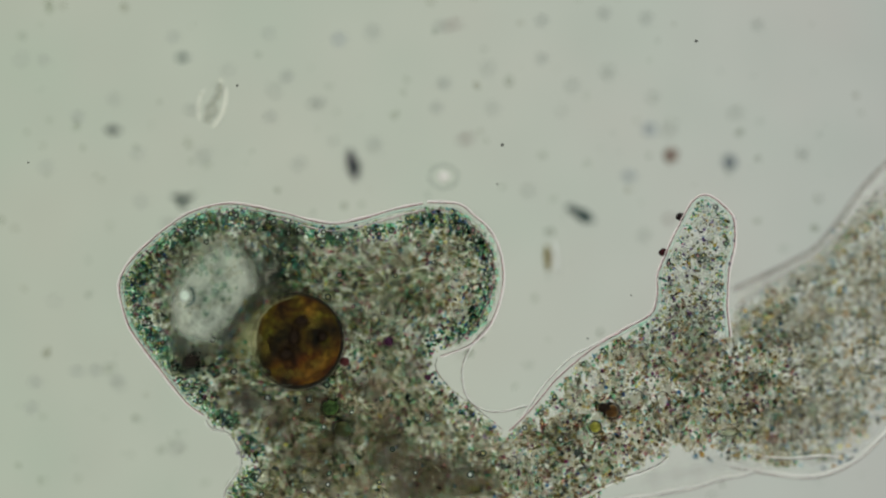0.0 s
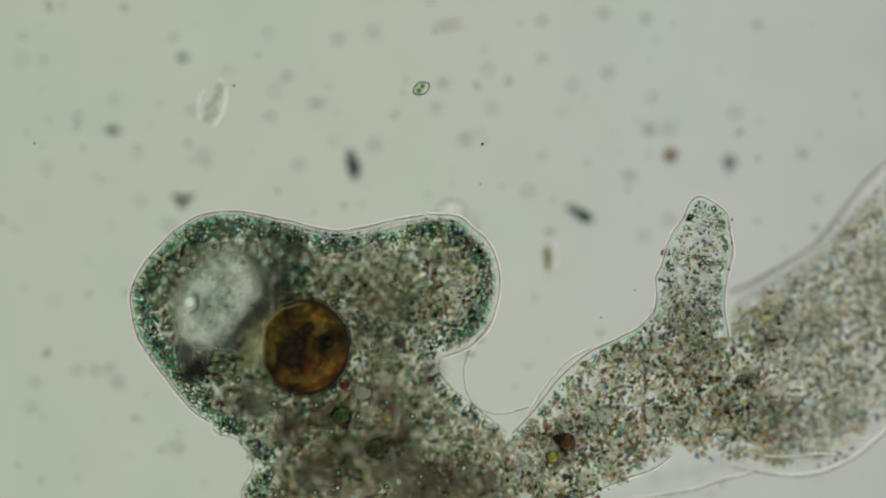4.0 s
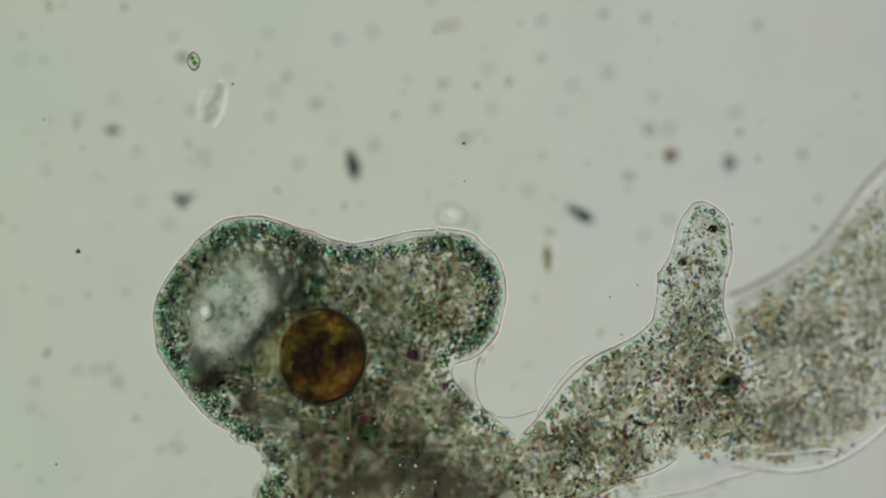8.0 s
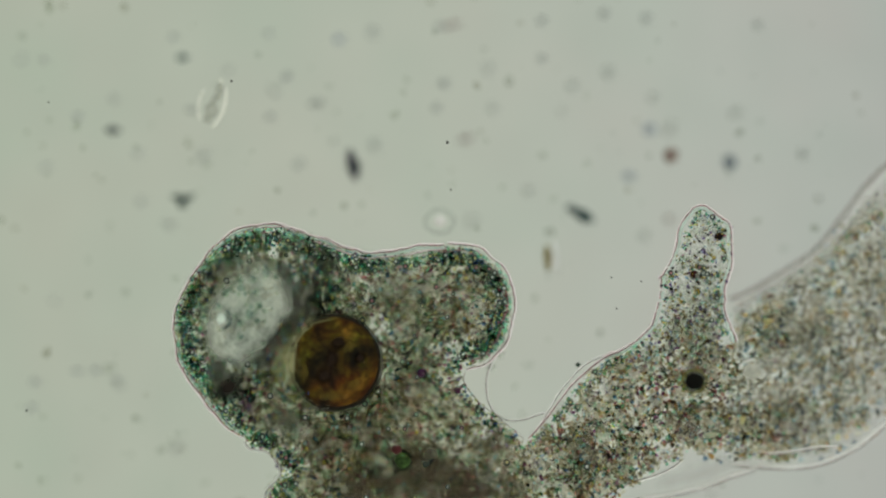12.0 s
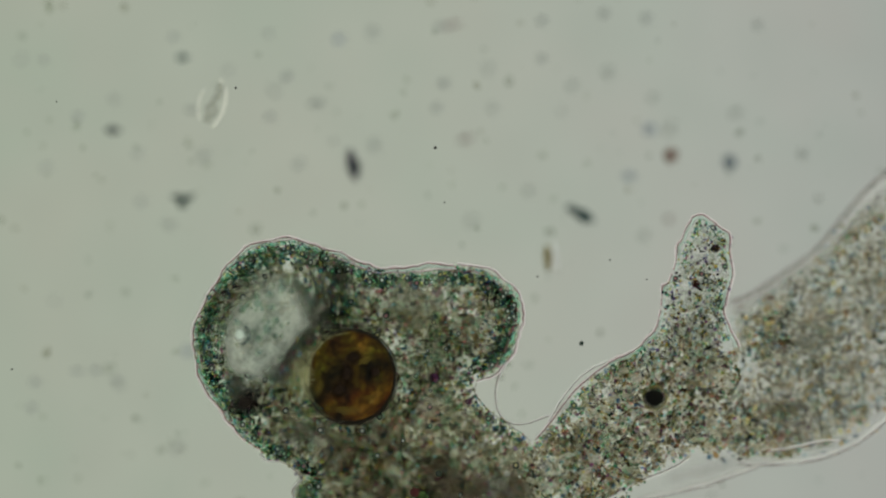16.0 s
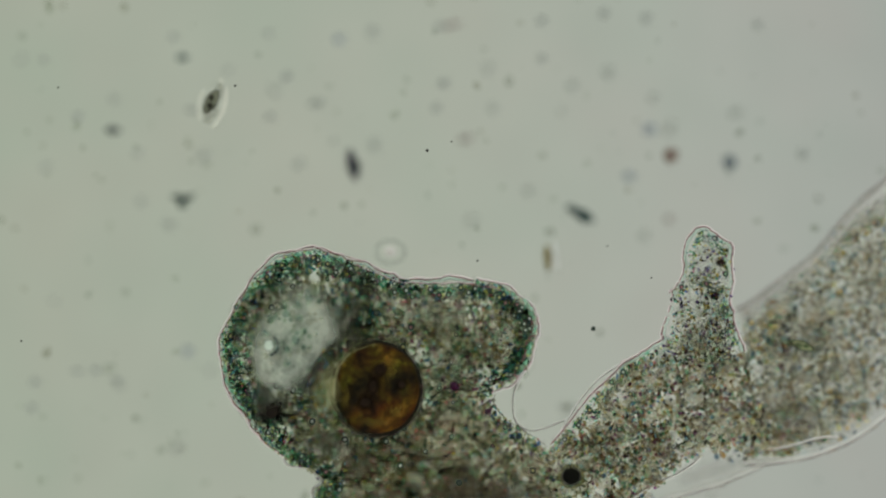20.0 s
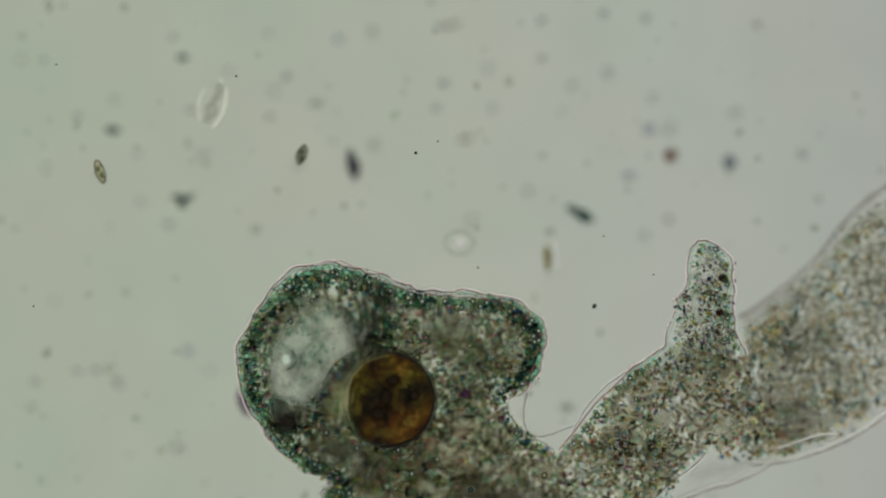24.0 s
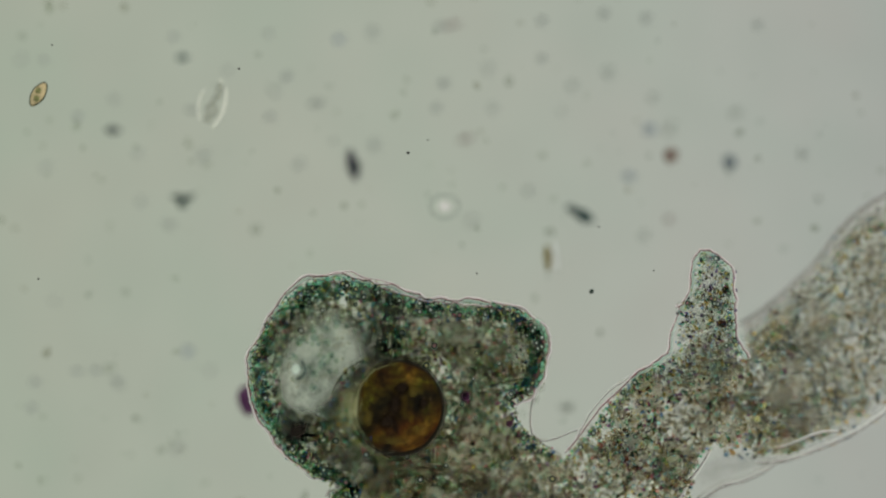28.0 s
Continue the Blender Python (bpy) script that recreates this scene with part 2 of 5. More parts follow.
def tube(bm, points, radius, sides=6, flat=1.0):
    """A tube along points in the plane, closed at both ends to a taper."""
    rings = []
    for i, p in enumerate(points):
        a, b = points[max(0, i - 1)], points[min(len(points) - 1, i + 1)]
        d = (b - a).normalized()
        side = Vector((-d.y, d.x, 0))
        r = radius * (0.35 if i in (0, len(points) - 1) else 1.0)
        rings.append([bm.verts.new(p + side * (r * math.cos(q)) + Vector((0, 0, r * flat * math.sin(q)))) for q in [2 * math.pi * k / sides for k in range(sides)]])
    for a, b in zip(rings, rings[1:]):
        for k in range(sides):
            f = bm.faces.new((a[k], a[(k + 1) % sides], b[(k + 1) % sides], b[k]))
            f.smooth = True
    bm.faces.new(rings[0][::-1])
    bm.faces.new(rings[-1])


def spline(points, step):
    """Even steps along a smooth curve through the points."""
    p = [Vector((*q, 0)) for q in points]
    p = [2 * p[0] - p[1], *p, 2 * p[-1] - p[-2]]
    fine = []
    for a, b, c, d in zip(p, p[1:], p[2:], p[3:]):
        for i in range(24):
            s = i / 24
            fine.append(0.5 * (2 * b + (c - a) * s + (2 * a - 5 * b + 4 * c - d) * s * s + (3 * b - a - 3 * c + d) * s ** 3))
    fine.append(p[-2])
    out, carry = [fine[0]], 0.0
    for a, b in zip(fine, fine[1:]):
        length = (b - a).length
        while carry + length >= step:
            a = a + (b - a) * ((step - carry) / length)
            length = (b - a).length
            carry = 0.0
            out.append(a.copy())
        carry += length
    return out


# ---- how the cell flows: marks on it, and where they are at eight times ----
TIMES = (0.0, 3.0, 8.0, 11.0, 17.0, 20.0, 25.0, 28.0)
MARKS = []


def mark(*places):
    MARKS.append(places)


mark((214, 501), (230, 513), (277, 536), (305, 551), (355, 592), (392, 603), (428, 620), (442, 635))            # head, outermost
mark((285, 411), (303, 410), (354, 421), (371, 436), (410, 479), (450, 489), (490, 512), (505, 522))            # head, upper flank
mark((400, 362), (410, 373), (455, 384), (475, 395), (512, 428), (548, 440), (588, 470), (600, 486))            # head, top
mark((583, 396), (587, 406), (615, 430), (635, 442), (671, 478), (706, 490), (740, 513), (750, 525))            # saddle
mark((720, 372), (721, 388), (741, 414), (756, 434), (783, 480), (813, 496), (838, 525), (844, 536))            # bump, top
mark((848, 392), (843, 408), (862, 440), (873, 457), (903, 508), (925, 527), (945, 555), (948, 564))            # bump, shoulder
mark((887, 519), (882, 525), (892, 545), (905, 558), (926, 588), (949, 601), (966, 624), (969, 632))            # bump, side
mark((775, 640), (778, 642), (803, 655), (820, 662), (850, 690), (877, 703), (905, 718), (915, 725))            # notch
mark((893, 762), (898, 765), (914, 771), (925, 775), (945, 780), (967, 787), (985, 797), (993, 802))            # crotch
mark((1034, 617), (1034, 618), (1041, 627), (1049, 633), (1060, 648), (1078, 655), (1093, 669), (1099, 675))    # trunk shoulder
mark((1155, 555), (1152, 558), (1150, 575), (1148, 583), (1150, 600), (1172, 605), (1178, 622), (1183, 631))    # foot of the arm
mark((1163, 490), (1160, 490), (1163, 490), (1167, 495), (1168, 512), (1185, 520), (1194, 537), (1197, 545))    # arm, side
mark((1197, 409), (1193, 405), (1197, 413), (1200, 418), (1200, 440), (1211, 456), (1220, 481), (1225, 487))    # arm, neck
mark((1250, 347), (1241, 349), (1243, 359), (1245, 364), (1242, 387), (1248, 404), (1250, 432), (1254, 445))    # arm, tip
mark((1300, 400), (1290, 400), (1292, 410), (1295, 412), (1292, 435), (1297, 448), (1297, 485), (1299, 495))    # arm, far side
mark((1289, 540), (1284, 540), (1283, 542), (1285, 545), (1285, 551), (1302, 562), (1305, 580), (1307, 590))    # arm, far foot
mark((1292, 598), (1290, 597), (1298, 602), (1302, 606), (1310, 620), (1318, 624), (1322, 630), (1326, 634))    # armpit
mark((527, 605), (536, 615), (567, 632), (588, 640), (629, 674), (666, 690), (693, 712), (705, 723))            # food ball
mark((327, 524), (333, 534), (362, 551), (385, 561), (434, 599), (475, 612), (511, 641), (523, 654))            # droplet
mark((384, 764), (394, 773), (427, 787), (447, 796), (490, 821), (522, 827), (548, 840), (560, 847))            # below the head
mark((400, 875), (425, 875), (450, 875), (466, 876), (532, 872), (556, 872), (575, 874), (584, 876))            # left foot
mark((1020, 882), (1025, 882), (1042, 882), (1055, 882), (1077, 882), (1112, 882), (1165, 882), (1195, 882))    # right foot
mark((1180, 815), (1183, 815), (1195, 818), (1203, 820), (1222, 812), (1238, 812), (1250, 806), (1257, 800))    # under the trunk
mark((1450, 842), (1440, 839), (1442, 830), (1444, 825), (1452, 808), (1448, 804), (1446, 798), (1450, 793))    # rear, lower edge
mark((1480, 396), (1476, 392), (1478, 396), (1480, 397), (1480, 400), (1480, 404), (1482, 410), (1482, 413))    # rear, upper edge
mark((1568, 292), (1568, 290), (1568, 292), (1568, 294), (1568, 312), (1568, 322), (1568, 336), (1568, 348))    # rear, far upper edge
mark((1568, 770), (1568, 766), (1568, 760), (1568, 756), (1568, 745), (1568, 740), (1568, 735), (1568, 730))    # rear, far lower edge
mark((1400, 640), (1398, 640), (1400, 641), (1402, 642), (1405, 645), (1408, 647), (1410, 650), (1412, 652))    # rear, middle
mark((650, 980), (662, 988), (690, 1000), (710, 1008), (755, 1030), (790, 1040), (815, 1056), (828, 1064))      # root of the trunk
mark((1700, 500), (1700, 500), (1700, 500), (1700, 501), (1700, 503), (1700, 505), (1700, 508), (1700, 510))    # far rear
mark((1180, 449), (1177, 448), (1186, 454), (1191, 457), (1202, 464), (1212, 484), (1219, 508), (1222, 517))    # arm, waist
mark((1100, 847), (1105, 848), (1118, 850), (1125, 852), (1141, 849), (1170, 852), (1197, 850), (1219, 852))    # trunk, lower edge
mark((1270, 852), (1273, 852), (1278, 852), (1282, 851), (1290, 846), (1302, 848), (1320, 848), (1332, 846))    # lobe under the trunk

# more of the arm and its knobs, told at four times
for four in (((1225, 379), (1223, 387), (1230, 428), (1238, 461)), ((1204, 396), (1197, 403), (1207, 441), (1220, 479)), ((1282, 369), (1274, 379), (1279, 425), (1279, 461)),
             ((1295, 433), (1290, 454), (1292, 485), (1297, 521)), ((1143, 556), (1127, 593), (1150, 611), (1168, 629)), ((1287, 479), (1279, 505), (1290, 536), (1299, 556)),
             ((1161, 529), (1157, 560), (1175, 591), (1190, 601)), ((1172, 467), (1168, 482), (1190, 511), (1203, 538))):
    mark(*[tuple(float(np.interp(t, (0, 10, 20, 28), [p[k] for p in four])) for k in (0, 1)) for t in TIMES])

# the times of the keys: between which of the eight times, and how far on
ROWS = ((0.0, 0, 0.0), (1.5, 0, 0.42), (3.0, 1, 0.0), (5.5, 1, 0.26), (8.0, 2, 0.0), (9.5, 2, 0.58), (11.0, 3, 0.0), (14.5, 3, 0.5),
        (17.0, 4, 0.0), (17.5, 4, 0.15), (18.1, 4, 0.45), (20.0, 5, 0.0), (22.5, 5, 0.58), (25.0, 6, 0.0), (28.0, 7, 0.0))


def flow_fields():
    """For each key, a smooth plate bent through the marks: from the cell's first shape to its shape then."""
    tracks = np.array(MARKS, dtype=float)
    base = tracks[:, 0]
    n = len(base)

    def kernel(a, b):
        d = ((a[:, None] - b[None]) ** 2).sum(2)
        return 0.5 * d * np.log(d + 1e-9)

    system = np.zeros((n + 3, n + 3))
    system[:n, :n] = kernel(base, base) + np.eye(n) * 40.0
    system[:n, n:] = np.c_[np.ones(n), base]
    system[n:, :n] = system[:n, n:].T
    fields = []
    for t, i, s in ROWS:
        target = tracks[:, i] * (1 - s) + tracks[:, min(i + 1, len(TIMES) - 1)] * s
        w = np.linalg.solve(system, np.r_[target - base, np.zeros((3, 2))])

        def warp(p, w=w):
            p = np.atleast_2d(np.asarray(p, dtype=float))
            return p + kernel(p, base) @ w[:n] + np.c_[np.ones(len(p)), p] @ w[n:]
        fields.append((t, warp))
    return fields


FIELDS = flow_fields()


def flow_rows(u, v, z, turn=0.0, drift=None):
    """The poses of a piece of the cell that starts at (u, v)."""
    rows = []
    for t, warp in FIELDS:
        a, b = drift(t) if drift else (u, v)
        p, q, r = warp([(a, b), (a + 6, b), (a, b + 6)])
        dx, dy = q - p, r - p
        bend = math.atan2(-(dx[1]) + dy[0], dx[0] + dy[1])
        at = place(p[0], p[1], z)
        rows.append((t, pose(at.x, at.y, z, 0, 0, turn + math.degrees(bend))))
    return rows


MOVING = []     # pieces and their rows, keyed at the end of the file


# ---- the amoeba ----
amoeba = tagged(new("amoeba"), "granular grey-green amoeba with lobed pseudopods and a brown food vacuole", "amoeba")

# the outline's first shape, arc by arc
HEAD = ((398, 905), (400, 868), (428, 820), (408, 770), (374, 757), (362, 736), (330, 712), (288, 660), (252, 613), (227, 574), (214, 530),
        (213, 495), (232, 462), (272, 422), (322, 385), (370, 366), (420, 362), (490, 375), (548, 390), (590, 397))
BUMP = ((590, 397), (640, 388), (700, 371), (755, 359), (810, 362), (838, 382), (864, 405), (882, 438), (890, 480), (886, 522), (868, 572), (834, 608), (792, 626), (774, 632))
NOTCH = ((774, 632), (772, 655), (800, 690), (842, 722), (892, 763))
VEIL = ((872, 566), (846, 596), (826, 626), (817, 658), (824, 700), (850, 724), (885, 730), (922, 722), (940, 719))
FLANK = ((892, 763), (912, 737), (942, 702), (975, 663), (1012, 632), (1060, 608), (1104, 584), (1152, 556))
OUTER_FLANK = ((922, 744), (942, 714), (968, 677), (1008, 637), (1062, 606))
INNER_FLANK = ((900, 764), (928, 738), (960, 702), (985, 672), (1030, 632), (1062, 609), (1104, 586))
INNER_BUMP = ((742, 374), (775, 372), (806, 378), (832, 396), (854, 420), (868, 446), (874, 480), (870, 516), (852, 560), (824, 592), (790, 614))
REAR_FOLD = ((1330, 806), (1364, 812), (1410, 813), (1457, 809), (1490, 812))
ARM = ((1152, 556), (1164, 522), (1163, 490), (1178, 452), (1197, 410), (1214, 376), (1232, 352), (1252, 346), (1278, 362), (1298, 388), (1300, 430), (1290, 480), (1287, 540), (1292, 598))
REAR_TOP = ((1296, 514), (1360, 484), (1440, 441), (1482, 394), (1530, 330), (1570, 288), (1640, 215))
REAR_INNER = ((1300, 548), (1350, 512), (1440, 463), (1494, 412), (1545, 352), (1650, 255))
REAR_LOW = ((1290, 826), (1320, 832), (1360, 840), (1420, 847), (1470, 840), (1520, 814), (1568, 770), (1640, 700))
UNDER = ((1085, 892), (1130, 883), (1180, 874), (1230, 865), (1270, 852), (1320, 842), (1352, 828))
TRUNK_EDGE = ((1000, 893), (1020, 884), (1060, 864), (1100, 846), (1140, 834), (1165, 822), (1185, 806))
BODY = HEAD + BUMP[1:] + NOTCH[1:] + INNER_FLANK[1:] + FLANK[7:] + ARM[1:] + (
    (1312, 545), (1440, 462), (1500, 400), (1568, 336), (1700, 250), (1700, 650), (1568, 740), (1500, 806), (1415, 832), (1310, 820), (1240, 806),
    (1170, 816), (1110, 852), (1000, 892), (1000, 1010), (398, 1010))


def inside(poly, u, v):
    hit, j = False, len(poly) - 1
    for i in range(len(poly)):
        (a, b), (c, d) = poly[i], poly[j]
        if (b > v) != (d > v) and u < (c - a) * (v - b) / (d - b) + a:
            hit = not hit
        j = i
    return hit


def clearance(poly, u, v):
    p = np.array(poly)
    q = np.roll(p, -1, axis=0)
    d = q - p
    s = np.clip((((u, v) - p) * d).sum(1) / np.maximum((d * d).sum(1), 1e-9), 0, 1)
    return float(np.sqrt((((p + d * s[:, None]) - (u, v)) ** 2).sum(1)).min())


def ripple(p, t, seed, rough):
    """How far the cell's edge stands out at the place p of its first shape: smooth at first, puckered as the cell draws back."""
    grown = min(1.0, max(0.12, (t - 2.0) / 16.0))
    return rough * grown * (5.0 * noise.noise((p.x / 38.0, p.y / 38.0, seed + t * 0.02)) + 3.6 * abs(noise.noise((p.x / 17.0, p.y / 17.0, seed + 5.0))) - 0.8)


def membrane(points, z, name="membrane", dark=1.2, pale=1.7, out=1, step=18, far=False, rough=1.0, rise=None, lining=True):
    """The cell's edge in short rigid pieces, each a dark thread with its bright halo painted as another outside it.
    rise: how far it stands out first and last.
    """
    line = spline(points, step / 4)
    rng = random.Random(len(points) * 7 + int(points[0][0]))
    seed = rng.uniform(0, 50)
    warped = [(t, warp([(p.x, p.y) for p in line])) for t, warp in FIELDS]
    for i in range(0, len(line) - 3, 4):
        e = min(i + 4, len(line) - 1)
        run = line[max(0, i - 1):e + 2]
        mid = (line[i] + line[e]) / 2
        local = [Vector(((p.x - mid.x) * UNIT, -(p.y - mid.y) * UNIT, 0)) for p in run]
        for p in local:
            p.x += rng.uniform(-0.35, 0.35) * UNIT
            p.y += rng.uniform(-0.35, 0.35) * UNIT

        def beside(off, dz=0.0):
            pts = []
            for k, p in enumerate(local):
                d = (local[min(k + 1, len(local) - 1)] - local[max(k - 1, 0)]).normalized()
                pts.append(p + Vector((-d.y, d.x, 0)) * out * off * UNIT + Vector((0, 0, dz)))
            return pts
        k = 0.75 + 0.5 * (0.5 + noise.noise((i * 0.11, seed, 9.0)))
        bm = bmesh.new()
        tube(bm, local, dark * k * UNIT)
        seg = part(name, bm, BLURRED if far else MEMBRANE, amoeba)
        if pale:
            bm = bmesh.new()
            w = pale * (0.6 + 0.7 * (0.5 + noise.noise((i * 0.07, seed, 4.0))))
            tube(bm, beside(dark * k + w * 0.8), w * UNIT, flat=0.6)
            part("bright_edge", bm, BLURRED_HALO if far else HALO, seg)
            # glow inside the glassy edge, painted as a pale green thread
            if lining and not far:
                bm = bmesh.new()
                tube(bm, beside(-4.2, -0.002), 2.4 * UNIT, flat=0.5)
                part("lining_glow", bm, LINING, seg)
        first = math.atan2(-(line[e].y - line[i].y), line[e].x - line[i].x)
        rows = []
        for t, w in warped:
            ends = []
            for q in (i, e):
                d = w[min(q + 2, len(line) - 1)] - w[max(q - 2, 0)]
                d = d / max(1e-6, float(np.hypot(*d)))
                off = ripple(line[q], t, rise[0] if rise else 0.0, rough) if not far else 0.0
                if rise:
                    off += rise[0] + (rise[1] - rise[0]) * t / 28.0
                ends.append(w[q] + off * out * np.array((d[1], -d[0])))
            m, c = (ends[0] + ends[1]) / 2, ends[1] - ends[0]
            at = place(m[0], m[1], z)
            rows.append((t, pose(at.x, at.y, z, 0, 0, math.degrees(math.atan2(-c[1], c[0]) - first))))
        MOVING.append((seg, rows))


CHANNEL = ((1990, 480), (1840, 520), (1700, 560), (1560, 600), (1450, 640), (1340, 668), (1250, 690), (1161, 718), (1068, 768), (1010, 842), (960, 930), (890, 1060))
CLEAR = ((640, 390, 20), (690, 384, 15), (745, 366, 9), (978, 656, 12), (1005, 636, 13), (1030, 622, 10), (850, 592, 9))    # glassy bays without granules


def bare(u, v):
    return any((u - a) ** 2 + (v - b) ** 2 < c * c for a, b, c in CLEAR)


def granule_mesh():
    """One refractile granule: a dark rim round a bright bead."""
    bm = bmesh.new()
    tube(bm, [Vector((3.6 * UNIT * math.cos(a), 3.6 * UNIT * math.sin(a), 0)) for a in [2 * math.pi * k / 12 for k in range(14)]], 1.7 * UNIT, 5)
    n = len(bm.faces)
    bmesh.ops.create_icosphere(bm, subdivisions=1, radius=2.0 * UNIT)
    bm.faces.ensure_lookup_table()
    for f in bm.faces[n:]:
        f.material_index = 1
        f.smooth = True
    me = bpy.data.meshes.new("granule")
    bm.to_mesh(me)
    bm.free()
    me.materials.append(plain_material("granule rim", (0.03, 0.045, 0.035), 0.4))
    m, t, b, out = nodes_of("granule bead")
    o = t.nodes.new("ShaderNodeObjectInfo")
    c = ramp(t, ((0.0, (0.66, 0.74, 0.62)), (0.4, (0.34, 0.56, 0.34)), (0.58, (0.66, 0.62, 0.26)), (0.72, (0.9, 0.95, 0.86)), (0.84, (0.5, 0.2, 0.22)), (0.93, (0.03, 0.03, 0.03))), constant=True)
    t.links.new(o.outputs["Random"], c.inputs["Fac"])
    t.links.new(c.outputs["Color"], b.inputs["Base Color"])
    b.inputs["Roughness"].default_value = 0.25
    me.materials.append(m)
    return me


def granular_body():
    rng = np.random.default_rng(5)
    r = random.Random(9)
    grains = {}
    for key, mat, count, radius, sizes, high in (
            ("cortex", CORTEX, 30, 12, (1.5, 3.4), 0.006), ("arm", ARM_GRAINS, 11, 17, (1.5, 3.7), 0.008), ("core_rim", CORE, 14, 12, (1.8, 4.2), 0.006), ("stream_rim", STREAM, 14, 12, (1.8, 4.4), 0.006),
            ("rear", REAR_GRAINS, 95, 42, (1.8, 4.4), 0.010), ("rear_edge", REAR_GRAINS, 26, 23, (1.8, 4.2), 0.010), ("spots", REAR_SPOTS, 8, 32, (2.6, 5.4), 0.012), ("olive", RIND, 30, 13, (1.6, 4.0), 0.006), ("rind", CORTEX, 16, 8, (1.4, 3.0), 0.004),
            ("core", CORE, 84, 42, (2.4, 5.8), 0.007), ("core_edge", CORE, 38, 23, (2.2, 5.0), 0.007), ("core_fine", CORE_TOP, 50, 42, (1.5, 3.9), 0.010),
            ("stream", STREAM, 84, 42, (2.2, 5.2), 0.007), ("stream_edge", STREAM, 34, 23, (2.0, 4.8), 0.007), ("stream_fine", STREAM_TOP, 58, 42, (1.5, 3.9), 0.010)):
        grains[key] = []
        for i in range(8):
            me = grain_mesh("granulation", rng, count, radius * UNIT, (sizes[0] * UNIT, sizes[1] * UNIT), high)
            me.materials.append(mat)
            grains[key].append(me)
    grains["gleams"] = []
    for i in range(8):
        me = grain_mesh("granulation", np.random.default_rng(60 + i), 8, 32 * UNIT, (2.2 * UNIT, 4.4 * UNIT), 0.012)
        me.materials.append(REAR_GLEAMS)
        grains["gleams"].append(me)
    domes = {}
    for key, mat in (("core", JELLY_DARK), ("trunk", JELLY_TRUNK), ("stream", JELLY_PALE), ("arm", JELLY_ARM), ("rear", JELLY_REAR)):
        domes[key] = dome_mesh("cytoplasm", R_PATCH, R_PATCH, 0.004)
        domes[key].materials.append(mat)
    bead = granule_mesh()

    def cluster(kind, parent, z):
        g = tagged(part("granulation", r.choice(grains[kind]), None, parent), kind="stuff")
        g.location.z = z
        return g

    def lump(a, b, kind, z, drift=None, beads=0.12, narrow=False):
        ob = part("cytoplasm", domes["trunk" if kind == "core" and b > r.uniform(630, 740) else kind], None, amoeba)
        if narrow:
            ob.scale = (0.66, 0.66, 1)
        if kind == "arm":
            ob.scale = (0.5, 0.5, 1)
            cluster("arm", ob, 0.012).scale = (2, 2, 1)
        else:
            dice = r.random()
            for i in range(0 if dice < 0.07 else 1 if dice < 0.84 or narrow or kind == "rear" else 2):
                g = cluster(kind + ("_edge" if narrow else ""), ob, (-0.024 if kind == "core" else -0.006) + 0.004 * i)
                g.rotation_euler.z = i * 2.0
                if narrow:
                    g.scale = (1 / 0.66, 1 / 0.66, 1)
            if not narrow and kind != "rear":
                cluster(kind + "_fine", ob, r.choice((-0.008, 0.0, 0.008, 0.014)) if kind == "core" else 0.012)
        if r.random() < beads:
            g = part("granule", bead, None, ob)
            w, d = r.uniform(0, 2 * math.pi), r.uniform(4, 22) * UNIT
            g.location = (d * math.cos(w), d * math.sin(w), 0.024)
            k = r.uniform(0.65, 1.3)
            g.scale = (k, k, k)
        MOVING.append((ob, flow_rows(a, b, z, r.uniform(0, 360), drift)))

    def drained(a, b, sink=690):
        """A lump that streams down and out while the cell draws back."""
        start, last, side = r.uniform(1.0, 14.0), r.uniform(9.0, 13.0), r.uniform(-90, 90) if sink < 900 else r.uniform(-40, 20)
        bend = (610, 660) if sink < 900 else (1060, 760)

        def drift(t):
            k = min(1.0, max(0.0, (t - start) / last))
            k = k * k * (3 - 2 * k)
            p, q, w = (1 - k) ** 2, 2 * k * (1 - k), k * k       # by way of the cell's middle
            return p * a + q * bend[0] + w * (sink + side), p * b + q * bend[1] + w * 1030
        return drift

    line = spline(CHANNEL, 10)
    taken = []
    v, row = 340.0, 0
    while v < 1000:
        u = 200.0 + (row % 2) * 17
        while u < 1680:
            a, b = u + r.uniform(-8, 8), v + r.uniform(-8, 8)
            if inside(BODY, a, b) and clearance(BODY, a, b) > 24 and not bare(a, b):
                taken.append((a, b))
            u += 35
        v += 31
        row += 1
    for a, b in taken:
        kind = "core" if a < 830 + 0.25 * (b - 600) + r.uniform(-70, 70) else "stream"
        if 1100 < a < 1310 and b < r.uniform(530, 575):
            continue
        if kind == "stream" and min((p.x - a) ** 2 + (p.y - b) ** 2 for p in line) < 42 ** 2:
            continue
        back = a > r.uniform(1300, 1450)
        if back:
            kind = "rear"
        z = -0.024 if kind == "core" else -0.018 - 0.05 * min(1.0, max(0.0, (a - 1250) / 110))
        drain = r.random() < ((0.34 if b < 640 and a > 600 else 0.2 if b < 640 else 0.12) if kind == "core" and b > 400 else 0.15 if kind == "stream" else 0.14 if kind == "rear" and a < 1500 else 0.0)
        lump(a, b, kind, z + r.uniform(-0.004, 0.004), drained(a, b, 690 if a < 900 else 960) if drain else None, 0 if back else 0.3, clearance(BODY, a, b) < 48)
    v = 350.0
